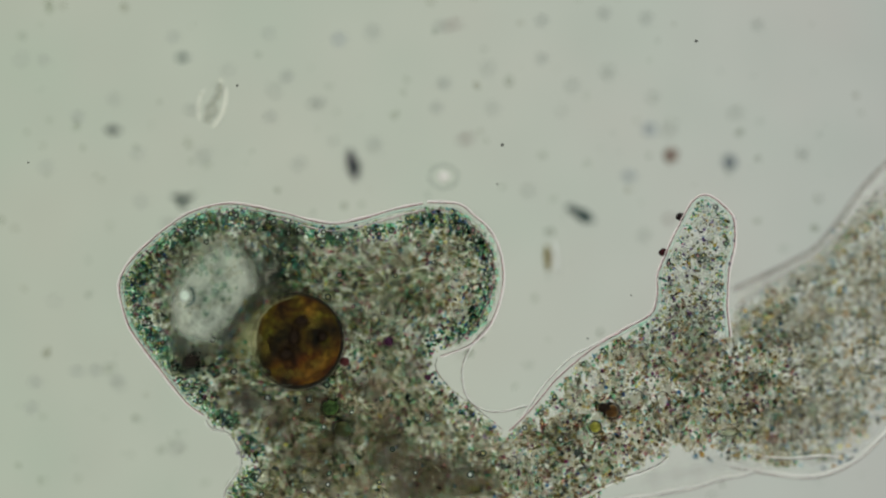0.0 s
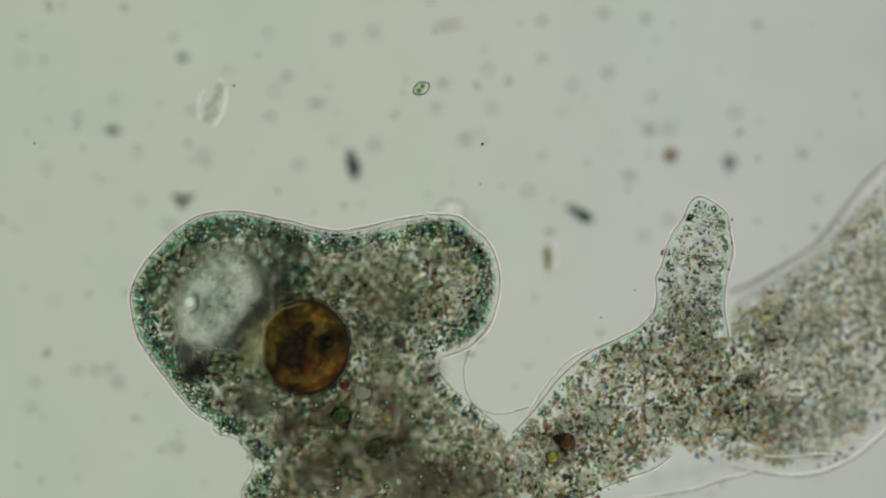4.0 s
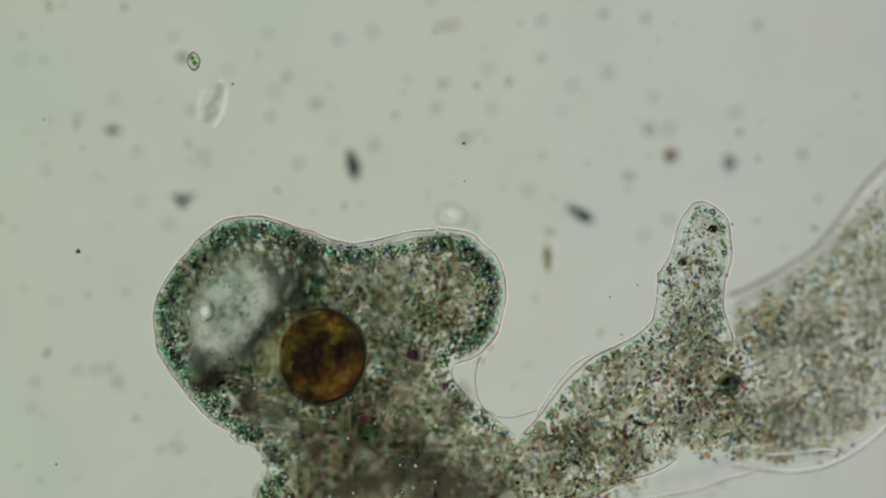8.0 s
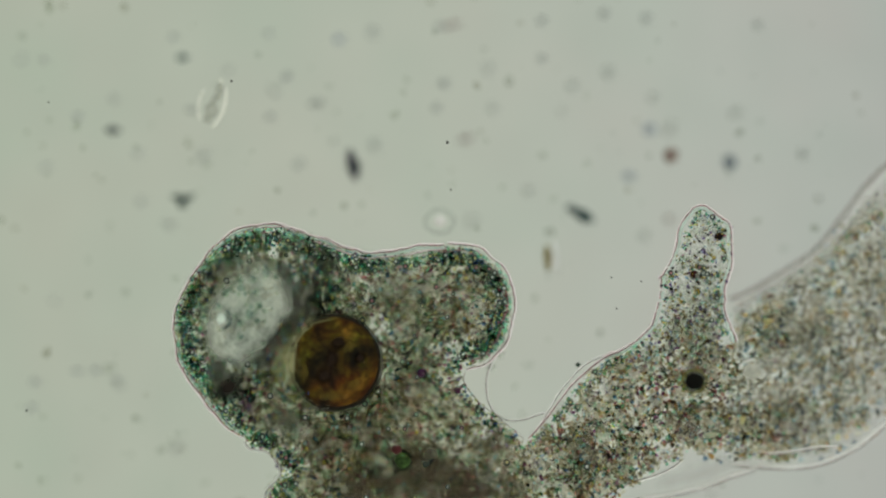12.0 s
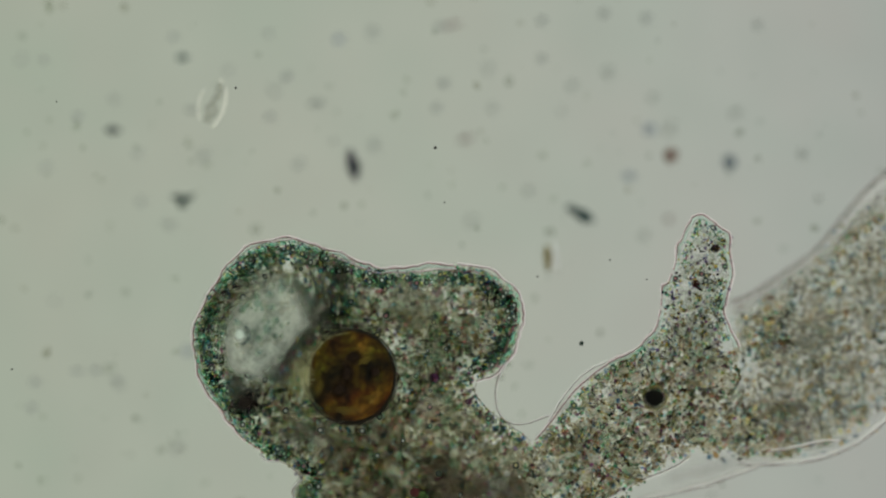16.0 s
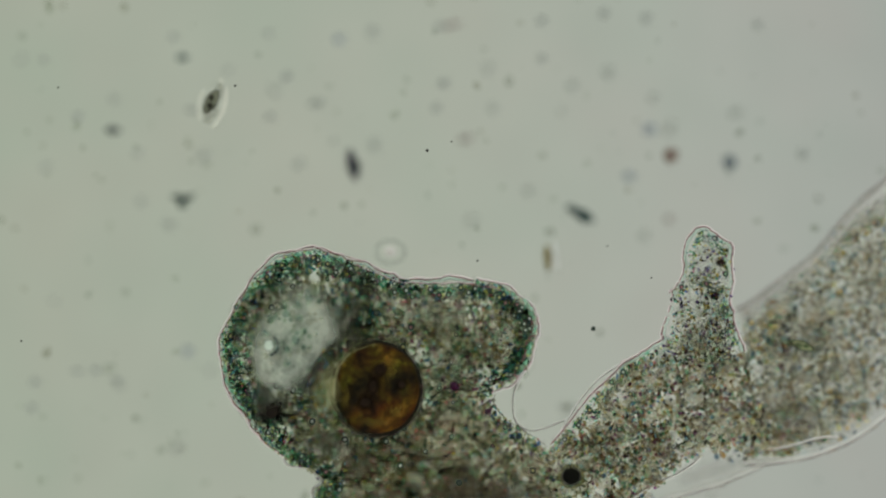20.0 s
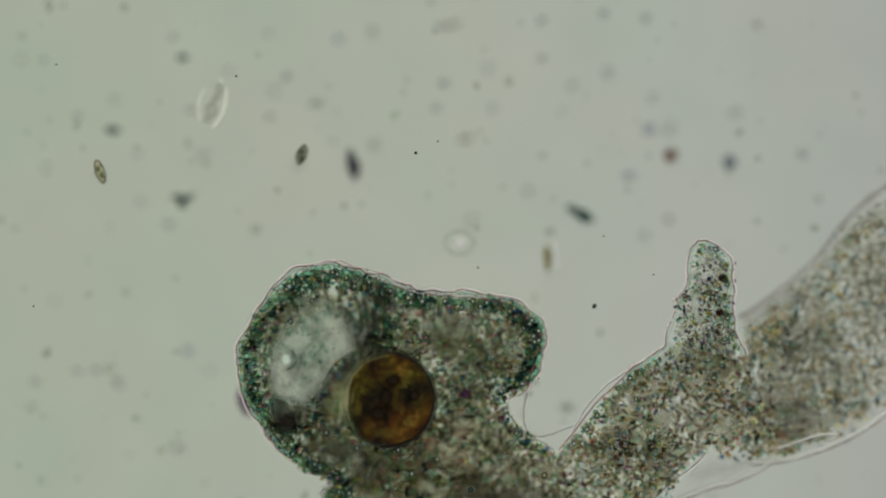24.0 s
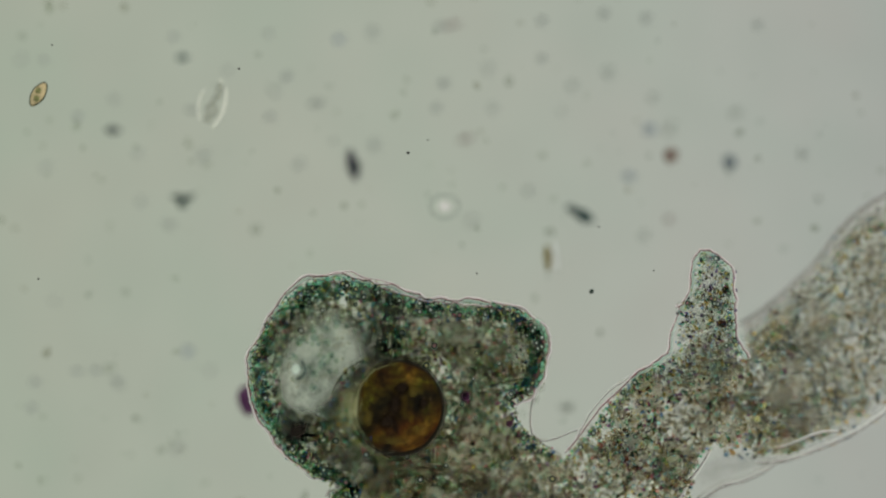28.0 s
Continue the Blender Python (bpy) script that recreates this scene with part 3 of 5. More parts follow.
    while v < 612:
        u = 1130.0
        while u < 1310:
            a, b = u + r.uniform(-5, 5), v + r.uniform(-5, 5)
            if inside(BODY, a, b) and clearance(BODY, a, b) > 11 and r.random() < (0.62 if b < 440 else 1.0 if b < 540 else (640 - b) / 90):
                lump(a, b, "arm", -0.012 + r.uniform(-0.004, 0.004), None, 0.2)
            u += 17
        v += 15
    # small lumps that fill the body out to its edge
    v = 345.0
    while v < 1000:
        u = 205.0
        while u < 1680:
            a, b = u + r.uniform(-5, 5), v + r.uniform(-5, 5)
            if not (1100 < a < 1310 and b < 600) and inside(BODY, a, b) and (22 if 600 < a < 900 and b < 640 else 11) < clearance(BODY, a, b) < 27 and not bare(a, b):
                kind = "core" if a < 830 + 0.25 * (b - 600) else "stream"
                if a > 1320 and r.random() < 0.25:
                    u += 21
                    continue
                ob = part("cytoplasm", domes[kind], None, amoeba)
                ob.scale = (0.56, 0.56, 1)
                cluster(kind + "_rim", ob, 0.012).scale = (1 / 0.56, 1 / 0.56, 1)
                MOVING.append((ob, flow_rows(a, b, -0.022 - 0.04 * min(1.0, max(0.0, (a - 1250) / 110)), r.uniform(0, 360))))
            u += 21
        v += 19
    # the rear goes on behind the arm's foot
    for p in spline(((1292, 606), (1304, 576), (1326, 552), (1356, 530), (1400, 502), (1446, 466), (1500, 410), (1560, 350)), 22):
        lump(p.x + r.uniform(-5, 5), p.y + r.uniform(0, 10), "rear", -0.07 + r.uniform(-0.006, 0.006), None, 0, True)
    # lumps that stream down the channel of the trunk
    for i in range(0, len(line), 4):
        for side in (-24, 24):
            def drift(t, i=i, side=side):
                k = i + 34.0 * t / 28.0
                k = min(k, len(line) - 2.001)
                j = int(k)
                p = line[j].lerp(line[j + 1], k - j)
                d = (line[j + 1] - line[j]).normalized()
                return p.x - d.y * side, p.y + d.x * side
            if i < len(line) - 6:
                lump(*drift(0.0), "rear" if i < 64 else "stream", -0.018 - 0.04 * min(1.0, max(0.0, (64 - i) / 24)) + r.uniform(-0.004, 0.004), drift, 0.15 if i > 64 else 0)
    # the rind of small dark granules behind the membrane
    edge = spline(HEAD + BUMP, 17) + spline(NOTCH, 27) + spline(INNER_FLANK + FLANK[7:], 20) + spline(ARM, 24)
    for p in edge:
        glass = 600 < p.x < 900 and p.y < 640
        for depth in ((21, 33) if glass else (12,) if 760 < p.x < 900 and p.y > 640 else (15,) if p.x > 900 else (11, 20, 34)):
            best = None
            for k in range(16):
                q = (p.x + depth * math.cos(k * math.pi / 8), p.y + depth * math.sin(k * math.pi / 8))
                c = clearance(BODY, *q) if inside(BODY, *q) else 0
                if best is None or c > best[0]:
                    best = (c, q)
            a, b = best[1]
            if best[0] < 6 or bare(a, b) or (a > 900 and depth > 16):
                continue
            g = cluster("rind" if depth < 12 or p.x > 900 else "olive" if 740 < a < 900 and b > 625 else r.choice(("cortex", "cortex", "olive", "olive")), amoeba, 0)
            MOVING.append((g, flow_rows(a, b, r.uniform(-0.006, 0.006), r.uniform(0, 360))))
            if depth > 11 and r.random() < 0.4:
                q = part("granule", bead, None, amoeba)
                MOVING.append((q, flow_rows(a + r.uniform(-4, 4), b + r.uniform(-4, 4), 0.014)))
    for a, b, k in ((850, 600, 0.4), (830, 625, 0.4), (410, 862, 0.5), (424, 838, 0.45), (430, 800, 0.4)):
        ob = part("ectoplasm", domes["arm"], None, amoeba)
        ob.scale = (k, k, 1)
        MOVING.append((ob, flow_rows(a, b, -0.03)))
    for du, dv in ((-5, -3), (5, -4), (3, 5), (12, 4)):
        MOVING.append((part("granule", bead, None, amoeba), flow_rows(1240 + du, 456 + dv, 0.016)))
    for p in spline(BUMP[:-1], 20):
        best = max(((clearance(BODY, p.x + 15 * math.cos(k), p.y + 15 * math.sin(k)) if inside(BODY, p.x + 15 * math.cos(k), p.y + 15 * math.sin(k)) else 0, k) for k in [q * 0.4 for q in range(16)]))
        ob = part("ectoplasm", domes["arm"], None, amoeba)
        ob.scale = (0.5, 0.5, 1)
        MOVING.append((ob, flow_rows(p.x + 15 * math.cos(best[1]), p.y + 15 * math.sin(best[1]), -0.012)))
    # green gleams in the glassy edge, painted as soft pale green domes
    gleam = [dome_mesh("green_gleam", w * UNIT, h * UNIT, 0.002) for w, h in ((13, 6), (10, 7), (16, 5))]
    for me, k in zip(gleam, (0.55, 0.4, 0.5)):
        w, h = max(v.co.x for v in me.vertices), max(v.co.y for v in me.vertices)
        me.materials.append(jelly_material("green gleam", ((0.35, (0.1, 0.5, 0.28)), (0.65, (0.5, 0.95, 0.7))), 150.0, k, (w, h), 0.0, ragged=0.2))
    for arc, step, depth in ((BUMP[4:12], 15, 8), (HEAD[12:19], 22, 10), (HEAD[6:11], 24, 8), (FLANK[6:] + ARM[1:3], 30, 7)):
        line_of = spline(arc, step)
        for k, p in enumerate(line_of[:-1]):
            if r.random() < 0.3:
                continue
            d = (line_of[k + 1] - p).normalized()
            ob = part("green_gleam", r.choice(gleam), None, amoeba)
            turn = math.degrees(math.atan2(-d.y, d.x)) + r.uniform(-15, 15)
            deep = depth + r.uniform(-3, 5)
            MOVING.append((ob, flow_rows(p.x - d.y * deep, p.y + d.x * deep, 0.009, turn)))
    # glassy ectoplasm along the rear's lower edge
    glassy = dome_mesh("ectoplasm", R_PATCH, R_PATCH, 0.003)
    glassy.materials.append(JELLY_GLASS)
    for arc, off in ((REAR_LOW, -30), (REAR_TOP, 34), (UNDER, -28)):
        for p in spline(arc, 38)[2:]:
            ob = part("ectoplasm", glassy, None, amoeba)
            MOVING.append((ob, flow_rows(p.x, p.y + off, -0.09)))
    # large loose granules of the rear, out into its clear margin
    sheet = REAR_TOP[:-1] + ((1640, 330), (1640, 690)) + REAR_LOW[-2::-1] + UNDER[-2::-1] + ((1180, 815), (1290, 640))
    count = 0
    while count < 100:
        a, b = r.uniform(1130, 1640), r.uniform(300, 880)
        if not inside(sheet, a, b) or clearance(sheet, a, b) < 24 or (b < 560 and clearance(sheet, a, b) < 50):
            continue
        count += 1
        loose = not inside(BODY, a, b)
        if loose and r.random() < 0.75:
            continue
        g = cluster("spots", amoeba, 0)
        if loose:
            g.scale = (0.8, 0.8, 0.8)
            b -= 8
        else:
            f = cluster("gleams", g, 0.001)
            f.location.x = 3 * UNIT
        MOVING.append((g, flow_rows(a, b, -0.046 - (0.07 if loose else 0.0) - 0.034 * min(1.0, max(0.0, (a - 1280) / 110)), r.uniform(0, 360))))


granular_body()
membrane(HEAD[:6], -0.02, dark=1.0, pale=1.6, far=True)
membrane(HEAD[5:] + BUMP[1:4], 0.0, dark=1.0, pale=1.9, step=12, rough=1.5)
membrane(BUMP[3:], 0.0, dark=0.7, pale=1.9, lining=False, step=12, rough=1.2)
membrane(INNER_BUMP, 0.006, dark=0.9, pale=0, rough=2.2, step=12)
membrane(NOTCH, -0.012, dark=0.9, pale=0, far=True)
membrane(OUTER_FLANK, -0.004, dark=0.6, pale=1.8, far=True)
membrane(FLANK[5:] + ARM[1:], 0.0, dark=0.9, pale=1.7, rough=1.7, step=11)
membrane(INNER_FLANK, 0.004, dark=1.0, pale=0.9, rough=0.5, lining=False)
membrane(VEIL, -0.016, dark=1.0, pale=1.8, far=True)
# folds of the edge that rise as the cell draws back
membrane(HEAD[15:19], 0.004, dark=0.5, pale=0.9, rise=(-7, 2), rough=1.7, step=11, lining=False)
membrane(HEAD[12:16], 0.004, dark=0.6, pale=0, rise=(-9, -2), rough=2.4, step=11)
membrane(HEAD[7:11], 0.004, dark=0.6, pale=0, rise=(-8, -3), rough=1.4)
membrane(HEAD[17:] + BUMP[1:4], 0.006, dark=0.7, pale=0.8, rise=(-13, -8), rough=1.2, lining=False)
membrane(REAR_TOP, -0.13, dark=4.0, pale=5.0, out=-1, far=True)
membrane(REAR_INNER, -0.16, dark=2.2, pale=5.0, far=True)
membrane(TRUNK_EDGE, -0.012, dark=1.2, pale=2.2, out=-1, far=True)
membrane(REAR_LOW, -0.06, dark=1.6, pale=4.5, out=1, far=True)
membrane(REAR_FOLD, -0.04, dark=1.2, pale=2.0, out=1, far=True)
membrane(UNDER, -0.06, dark=1.5, pale=4.5, out=1, far=True)


def vacuole():
    """The pale contractile vacuole, with a bright droplet on it and dark shade painted along one side."""
    pale = jelly_material("vacuole fluid", ((0.34, (0.16, 0.185, 0.15)), (0.48, (0.37, 0.41, 0.34)), (0.62, (0.56, 0.6, 0.5))), 60.0, 0.8, (150 * UNIT, 108 * UNIT), 0.42)
    # shade round the vacuole, put into a dark soft-edged dome
    dark = jelly_material("vacuole painted shade", ((0.3, (0.015, 0.02, 0.015)), (0.7, (0.06, 0.07, 0.06))), 60.0, 0.6, (165 * UNIT, 128 * UNIT), 0.35)
    shade_dome = part("vacuole_hollow", dome_mesh("shade_dome", 165 * UNIT, 128 * UNIT, 0.004), dark, amoeba, "dark shade painted round the vacuole")
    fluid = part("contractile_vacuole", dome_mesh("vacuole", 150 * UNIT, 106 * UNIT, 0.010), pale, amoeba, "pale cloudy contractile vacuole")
    MOVING.append((shade_dome, flow_rows(412, 520, 0.010, 48)))
    MOVING.append((fluid, flow_rows(380, 513, 0.016, 52)))
    glow = jelly_material("bright droplet", ((0.3, (0.5, 0.6, 0.5)), (0.7, (0.8, 0.9, 0.8))), 90.0, 0.9, (15 * UNIT, 15 * UNIT), 0.3, ragged=0.1)
    drop = part("droplet", dome_mesh("droplet", 15 * UNIT, 15 * UNIT, 0.003), glow, amoeba, "small bright round droplet")
    # the droplet's shade, painted as a dark green crescent
    bm = bmesh.new()
    tube(bm, [Vector((17 * UNIT * math.cos(a), 17 * UNIT * math.sin(a), 0)) for a in [-1.5 + 2.6 * k / 12 for k in range(13)]], 3.2 * UNIT)
    part("dark_crescent", bm, plain_material("droplet shade", (0.05, 0.1, 0.09), 0.5, 0.55), drop, "dark green crescent of painted shade beside the droplet")
    MOVING.append((drop, flow_rows(327, 524, 0.032)))
    rng, r = np.random.default_rng(12), random.Random(3)
    # SHADE grains paint the rim's shade; rind and cortex grains lie among them
    rims = []
    for i in range(4):
        me = grain_mesh("granulation", rng, 34, 20 * UNIT, (1.6 * UNIT, 3.8 * UNIT), 0.004)
        me.materials.append((SHADE, RIND, CORTEX, SHADE)[i])
        rims.append(me)
    for i in range(8):
        a, k = r.uniform(0, 2 * math.pi), math.sqrt(r.random())
        g = tagged(part("granulation", rims[i % 4], None, amoeba), kind="stuff")
        MOVING.append((g, flow_rows(498 + 36 * k * math.cos(a), 456 + 52 * k * math.sin(a), 0.021, r.uniform(0, 360))))
    veil = []
    for i in range(3):
        me = grain_mesh("granulation", rng, 16, 26 * UNIT, (3.0 * UNIT, 8.0 * UNIT), 0.003)
        me.materials.append(CLOUDY)
        veil.append(me)
    for i in range(11):
        a, k = r.uniform(0, 2 * math.pi), math.sqrt(r.random())
        g = tagged(part("granulation", veil[i % 3], None, amoeba), kind="stuff")
        MOVING.append((g, flow_rows(388 + 92 * k * math.cos(a), 508 + 88 * k * math.sin(a), 0.034, r.uniform(0, 360))))
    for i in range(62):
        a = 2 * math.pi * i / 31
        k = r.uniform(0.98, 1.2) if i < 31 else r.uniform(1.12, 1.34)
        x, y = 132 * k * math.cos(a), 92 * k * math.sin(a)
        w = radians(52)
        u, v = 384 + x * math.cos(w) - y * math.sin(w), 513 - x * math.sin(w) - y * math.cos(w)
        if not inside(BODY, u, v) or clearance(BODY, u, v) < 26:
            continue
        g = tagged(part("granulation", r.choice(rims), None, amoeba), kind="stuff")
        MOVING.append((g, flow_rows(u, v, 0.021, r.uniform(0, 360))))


vacuole()


def food_ball():
    """The brown food ball in its clear vacuole."""
    m, t, b, out = nodes_of("amber food")
    n = noise_node(t, 34.0, 3.0, 0.6)
    r = ramp(t, ((0.36, (0.006, 0.0035, 0.0008)), (0.45, (0.024, 0.0105, 0.001)), (0.52, (0.046, 0.022, 0.0015)), (0.58, (0.058, 0.042, 0.003)), (0.66, (0.13, 0.095, 0.011))))
    t.links.new(n.outputs["Fac"], r.inputs["Fac"])
    fine = noise_node(t, 150.0, 5.0, 0.7)
    grit = ramp(t, ((0.36, (0.45, 0.43, 0.4)), (0.64, (1.55, 1.5, 1.35))))
    t.links.new(fine.outputs["Fac"], grit.inputs["Fac"])
    mix = t.nodes.new("ShaderNodeMix")
    mix.data_type, mix.blend_type = "RGBA", "MULTIPLY"
    mix.inputs["Factor"].default_value = 1.0
    t.links.new(r.outputs["Color"], mix.inputs["A"])
    t.links.new(grit.outputs["Color"], mix.inputs["B"])
    hue = noise_node(t, 19.0, 2.0)
    tone = ramp(t, ((0.38, (0.62, 1.0, 0.7)), (0.5, (0.85, 0.9, 0.9)), (0.62, (1.15, 0.75, 0.8))))
    t.links.new(hue.outputs["Fac"], tone.inputs["Fac"])
    tinted = t.nodes.new("ShaderNodeMix")
    tinted.data_type, tinted.blend_type = "RGBA", "MULTIPLY"
    tinted.inputs["Factor"].default_value = 1.0
    t.links.new(mix.outputs["Result"], tinted.inputs["A"])
    t.links.new(tone.outputs["Color"], tinted.inputs["B"])
    t.links.new(tinted.outputs["Result"], b.inputs["Base Color"])
    n.inputs["Distortion"].default_value = 0.35
    b.inputs["Roughness"].default_value = 0.55
    food = part("food_ball", ball(4, 77 * UNIT, 80 * UNIT, 0.012, 0.05, 2.6), m, amoeba, "translucent brown food ball with dark blotches")
    ring = bmesh.new()
    pts = [Vector((77 * UNIT * math.cos(a), 80 * UNIT * math.sin(a), 0)) for a in [2 * math.pi * k / 48 for k in range(50)]]
    tube(ring, [p * (1 + 0.012 * noise.noise(p * 60)) for p in pts[:-2]] + [pts[0] * (1 + 0.012 * noise.noise(pts[0] * 60))] + [pts[1]], 4.2 * UNIT)
    part("rim", ring, plain_material("dark rim", (0.012, 0.01, 0.006)), food, "dark brown rim")
    haze = bmesh.new()
    tube(haze, pts, 8.5 * UNIT, flat=0.5)
    part("outer_rim", haze, plain_material("blurred rim", (0.03, 0.025, 0.016), 0.5, 0.62), food, "blurred dark rim").location.z = -0.004
    ring = bmesh.new()
    pts = [Vector((-30 * UNIT + 86 * UNIT * math.cos(a), 6 * UNIT + 84 * UNIT * math.sin(a), 0)) for a in [1.2 + 3.8 * k / 40 for k in range(41)]]
    tube(ring, pts, 1.6 * UNIT)
    fluid = jelly_material("food vacuole fluid", ((0.3, (0.13, 0.14, 0.06)), (0.7, (0.44, 0.43, 0.22))), 90.0, 0.62, (98 * UNIT, 98 * UNIT), 0.5, ragged=0.2)
    part("vacuole_fluid", dome_mesh("vacuole_fluid", 98 * UNIT, 98 * UNIT, 0.002), fluid, food, "clear yellowish fluid of the food vacuole").location = (-20 * UNIT, 6 * UNIT, 0.003)
    pocket = jelly_material("pocket fluid", ((0.3, (0.16, 0.17, 0.06)), (0.5, (0.34, 0.35, 0.16)), (0.7, (0.6, 0.58, 0.34))), 130.0, 0.4, (44 * UNIT, 74 * UNIT), 0.15, ragged=0.3)
    part("pocket", dome_mesh("pocket", 44 * UNIT, 74 * UNIT, 0.002), pocket, food, "yellow-green pocket of the food vacuole").location = (-86 * UNIT, 4 * UNIT, 0.011)
    part("vacuole_wall", ring, plain_material("vacuole wall", (0.07, 0.07, 0.05), 0.4, 0.5), food, "thin wall of the food vacuole").location.z = 0.010
    rng, r = np.random.default_rng(88), random.Random(8)
    for i in range(9):
        me = grain_mesh("granulation", rng, 22, 17 * UNIT, (1.6 * UNIT, 4.4 * UNIT), 0.003)
        me.materials.append((RIND, CORE_TOP)[i % 2])
        a = 1.9 + 2.5 * (i + 0.5) / 9 + r.uniform(-0.1, 0.1)
        g = tagged(part("granulation", me, None, food), kind="stuff")
        g.location = (UNIT * (-24 + 76 * math.cos(a)), UNIT * (6 + 76 * math.sin(a)), 0.013)
    blot = jelly_material("dark food stuff", ((0.3, (0.004, 0.002, 0.001)), (0.7, (0.016, 0.008, 0.002))), 2.5, 1.0, (1.0, 1.0), 0.25, ragged=0.2)
    for x, y, w, h in ((46, 8, 18, 20), (-18, -22, 27, 24), (8, 36, 26, 22), (-4, 6, 20, 34)):
        o = part("dark_blotch", dome_mesh("dark_blotch", 1.0, 1.0, 0.02), blot, food, "dark blotch in the food ball")
        o.scale, o.location = (w * UNIT, h * UNIT, 0.05), (x * UNIT, y * UNIT, 0.0135)
    gold = jelly_material("golden food stuff", ((0.3, (0.1, 0.07, 0.008)), (0.7, (0.26, 0.2, 0.04))), 3.0, 0.36, (1.0, 1.0), 0.1, ragged=0.25)
    for x, y, w, h in ((-6, -56, 40, 15), (-52, -14, 14, 30), (34, -38, 20, 16), (26, 30, 26, 20)):
        o = part("pale_blotch", dome_mesh("pale_blotch", 1.0, 1.0, 0.02), gold, food, "yellowish blotch in the food ball")
        o.scale, o.location = (w * UNIT, h * UNIT, 0.05), (x * UNIT, y * UNIT, 0.0132)
    MOVING.append((food, flow_rows(526, 604, 0.024)))


food_ball()

# ---- small bodies carried inside the amoeba ----
def path_rows(*stops, z=0.03):
    """Rows along stops of (seconds, u, v) or (seconds, u, v, degrees)."""
    rows = []
    for t, u, v, *turn in stops:
        h = z(t) if callable(z) else z
        at = place(u, v, h)
        rows.append((t, pose(at.x, at.y, h, 0, 0, turn[0] if turn else 0)))
    if rows[-1][0] < 28.0:
        rows.append((28.0, rows[-1][1]))
    return rows


def inclusion(name, label, radius, colour, rows, lump=0.12, rim=None):
    """A body inside the cell: a lumpy grain, or, with a rim, a soft round vacuole."""
    r = radius * UNIT
    if rim:
        dark, lit = tuple(c * 0.35 for c in colour), tuple(min(1.0, c * 2.2) for c in colour)
        m = jelly_material(name + " contents", ((0.35, dark), (0.5, colour), (0.65, lit)), 150.0, 1.0, (r * 1.25, r * 1.2), 0.5, ragged=0.12)
        ob = part(name, dome_mesh(name, r * 1.25, r * 1.2, r * 0.5), m, amoeba, label)
        bm = bmesh.new()
        tube(bm, [Vector((r * math.cos(a), r * 0.95 * math.sin(a), r * 0.2)) for a in [2 * math.pi * k / 24 for k in range(26)]], 1.9 * UNIT)
        part("rim", bm, plain_material("inclusion rim", rim, 0.5, 0.4), ob)
    else:
        ob = part(name, ball(3, r, r * 0.85, r * 0.7, lump, 2.5), plain_material(name + " stuff", colour, 0.5, 0.0, 0.75, 350.0), amoeba, label)
    MOVING.append((ob, rows))
    return ob


TUMBLE = ((0, 1077, 724), (1, 1069, 728), (2, 1055, 736), (3, 1033, 750), (3.5, 1017, 762), (5.5, 925, 835), (6, 898, 856), (7, 840, 930), (28, 800, 1060))
inclusion("food_particle", "amber brown angular food particle", 15, (0.05, 0.024, 0.006), path_rows(*[(t, u + 5, v + 4) for t, u, v in TUMBLE], z=0.012), rim=(0.02, 0.012, 0.006))
inclusion("food_particle", "dark brown angular food particle", 10, (0.012, 0.006, 0.003), path_rows(*[(t, u - 8, v - 3, 4 * t) for t, u, v in TUMBLE], z=0.014), 0.7)
inclusion("oil_droplet", "small yellow-green oil droplet", 11, (0.2, 0.2, 0.03), path_rows(
    (0, 1053, 756), (1, 1046, 760), (2, 1033, 769), (3, 1012, 784), (3.5, 996, 796), (5.5, 905, 872), (7, 830, 960), (28, 790, 1080), z=0.012), 0.1, rim=(0.06, 0.06, 0.02))
inclusion("food_vacuole", "olive green rounded food vacuole", 21, (0.0015, 0.0018, 0.0006), path_rows(
    (0, 1340, 668), (3, 1331, 669), (8, 1291, 680), (11, 1257, 682), (12.5, 1216, 672), (14.5, 1184, 678), (16, 1158, 704), (17, 1161, 718), (17.5, 1140, 728), (18.5, 1106, 750),
    (19, 1070, 764), (19.5, 1034, 796), (20, 1011, 843), (20.5, 975, 876), (21.2, 935, 930), (28, 880, 1080), z=lambda t: -0.055 + 0.071 * min(1.0, max(0.0, (t - 2.0) / 11.0))), 0.1, rim=(0.14, 0.14, 0.03))
inclusion("food_vacuole", "dark green rounded food vacuole", 17, (0.025, 0.05, 0.012), path_rows((0, 585, 722), (3, 598, 733), (5.5, 618, 742), (8, 652, 762), (11, 700, 800), (17, 750, 900), (28, 840, 1050), z=-0.004), 0.1, rim=(0.008, 0.012, 0.005))
inclusion("food_vacuole", "dark green rounded food vacuole", 19, (0.024, 0.026, 0.008), path_rows((0, 607, 760), (1, 621, 761), (3, 648, 776), (3.5, 657, 784), (5.5, 698, 830), (6, 710, 842), (7, 735, 876), (8, 758, 915), (10, 790, 980), (28, 860, 1080), z=-0.004), 0.1, rim=(0.008, 0.012, 0.005))
inclusion("pigment_body", "small dark red pigment body", 9, (0.06, 0.015, 0.015), path_rows((0, 610, 640), (3.5, 609, 676), (8, 646, 742), (11, 690, 780), (17, 740, 890), (28, 800, 1020), z=0.02), 0.2)
inclusion("pigment_body", "dark purple pigment body", 8.5, (0.06, 0.02, 0.05), path_rows((0, 688, 605, 10), (5.5, 716, 608, 10), (10, 740, 648, 0), (12.5, 748, 662, 0), (17, 778, 671, 0), (20, 804, 684, -8), (23.5, 822, 695, -8), (28, 825, 702, -8), z=-0.012), 0.2, rim=(0.05, 0.015, 0.045))
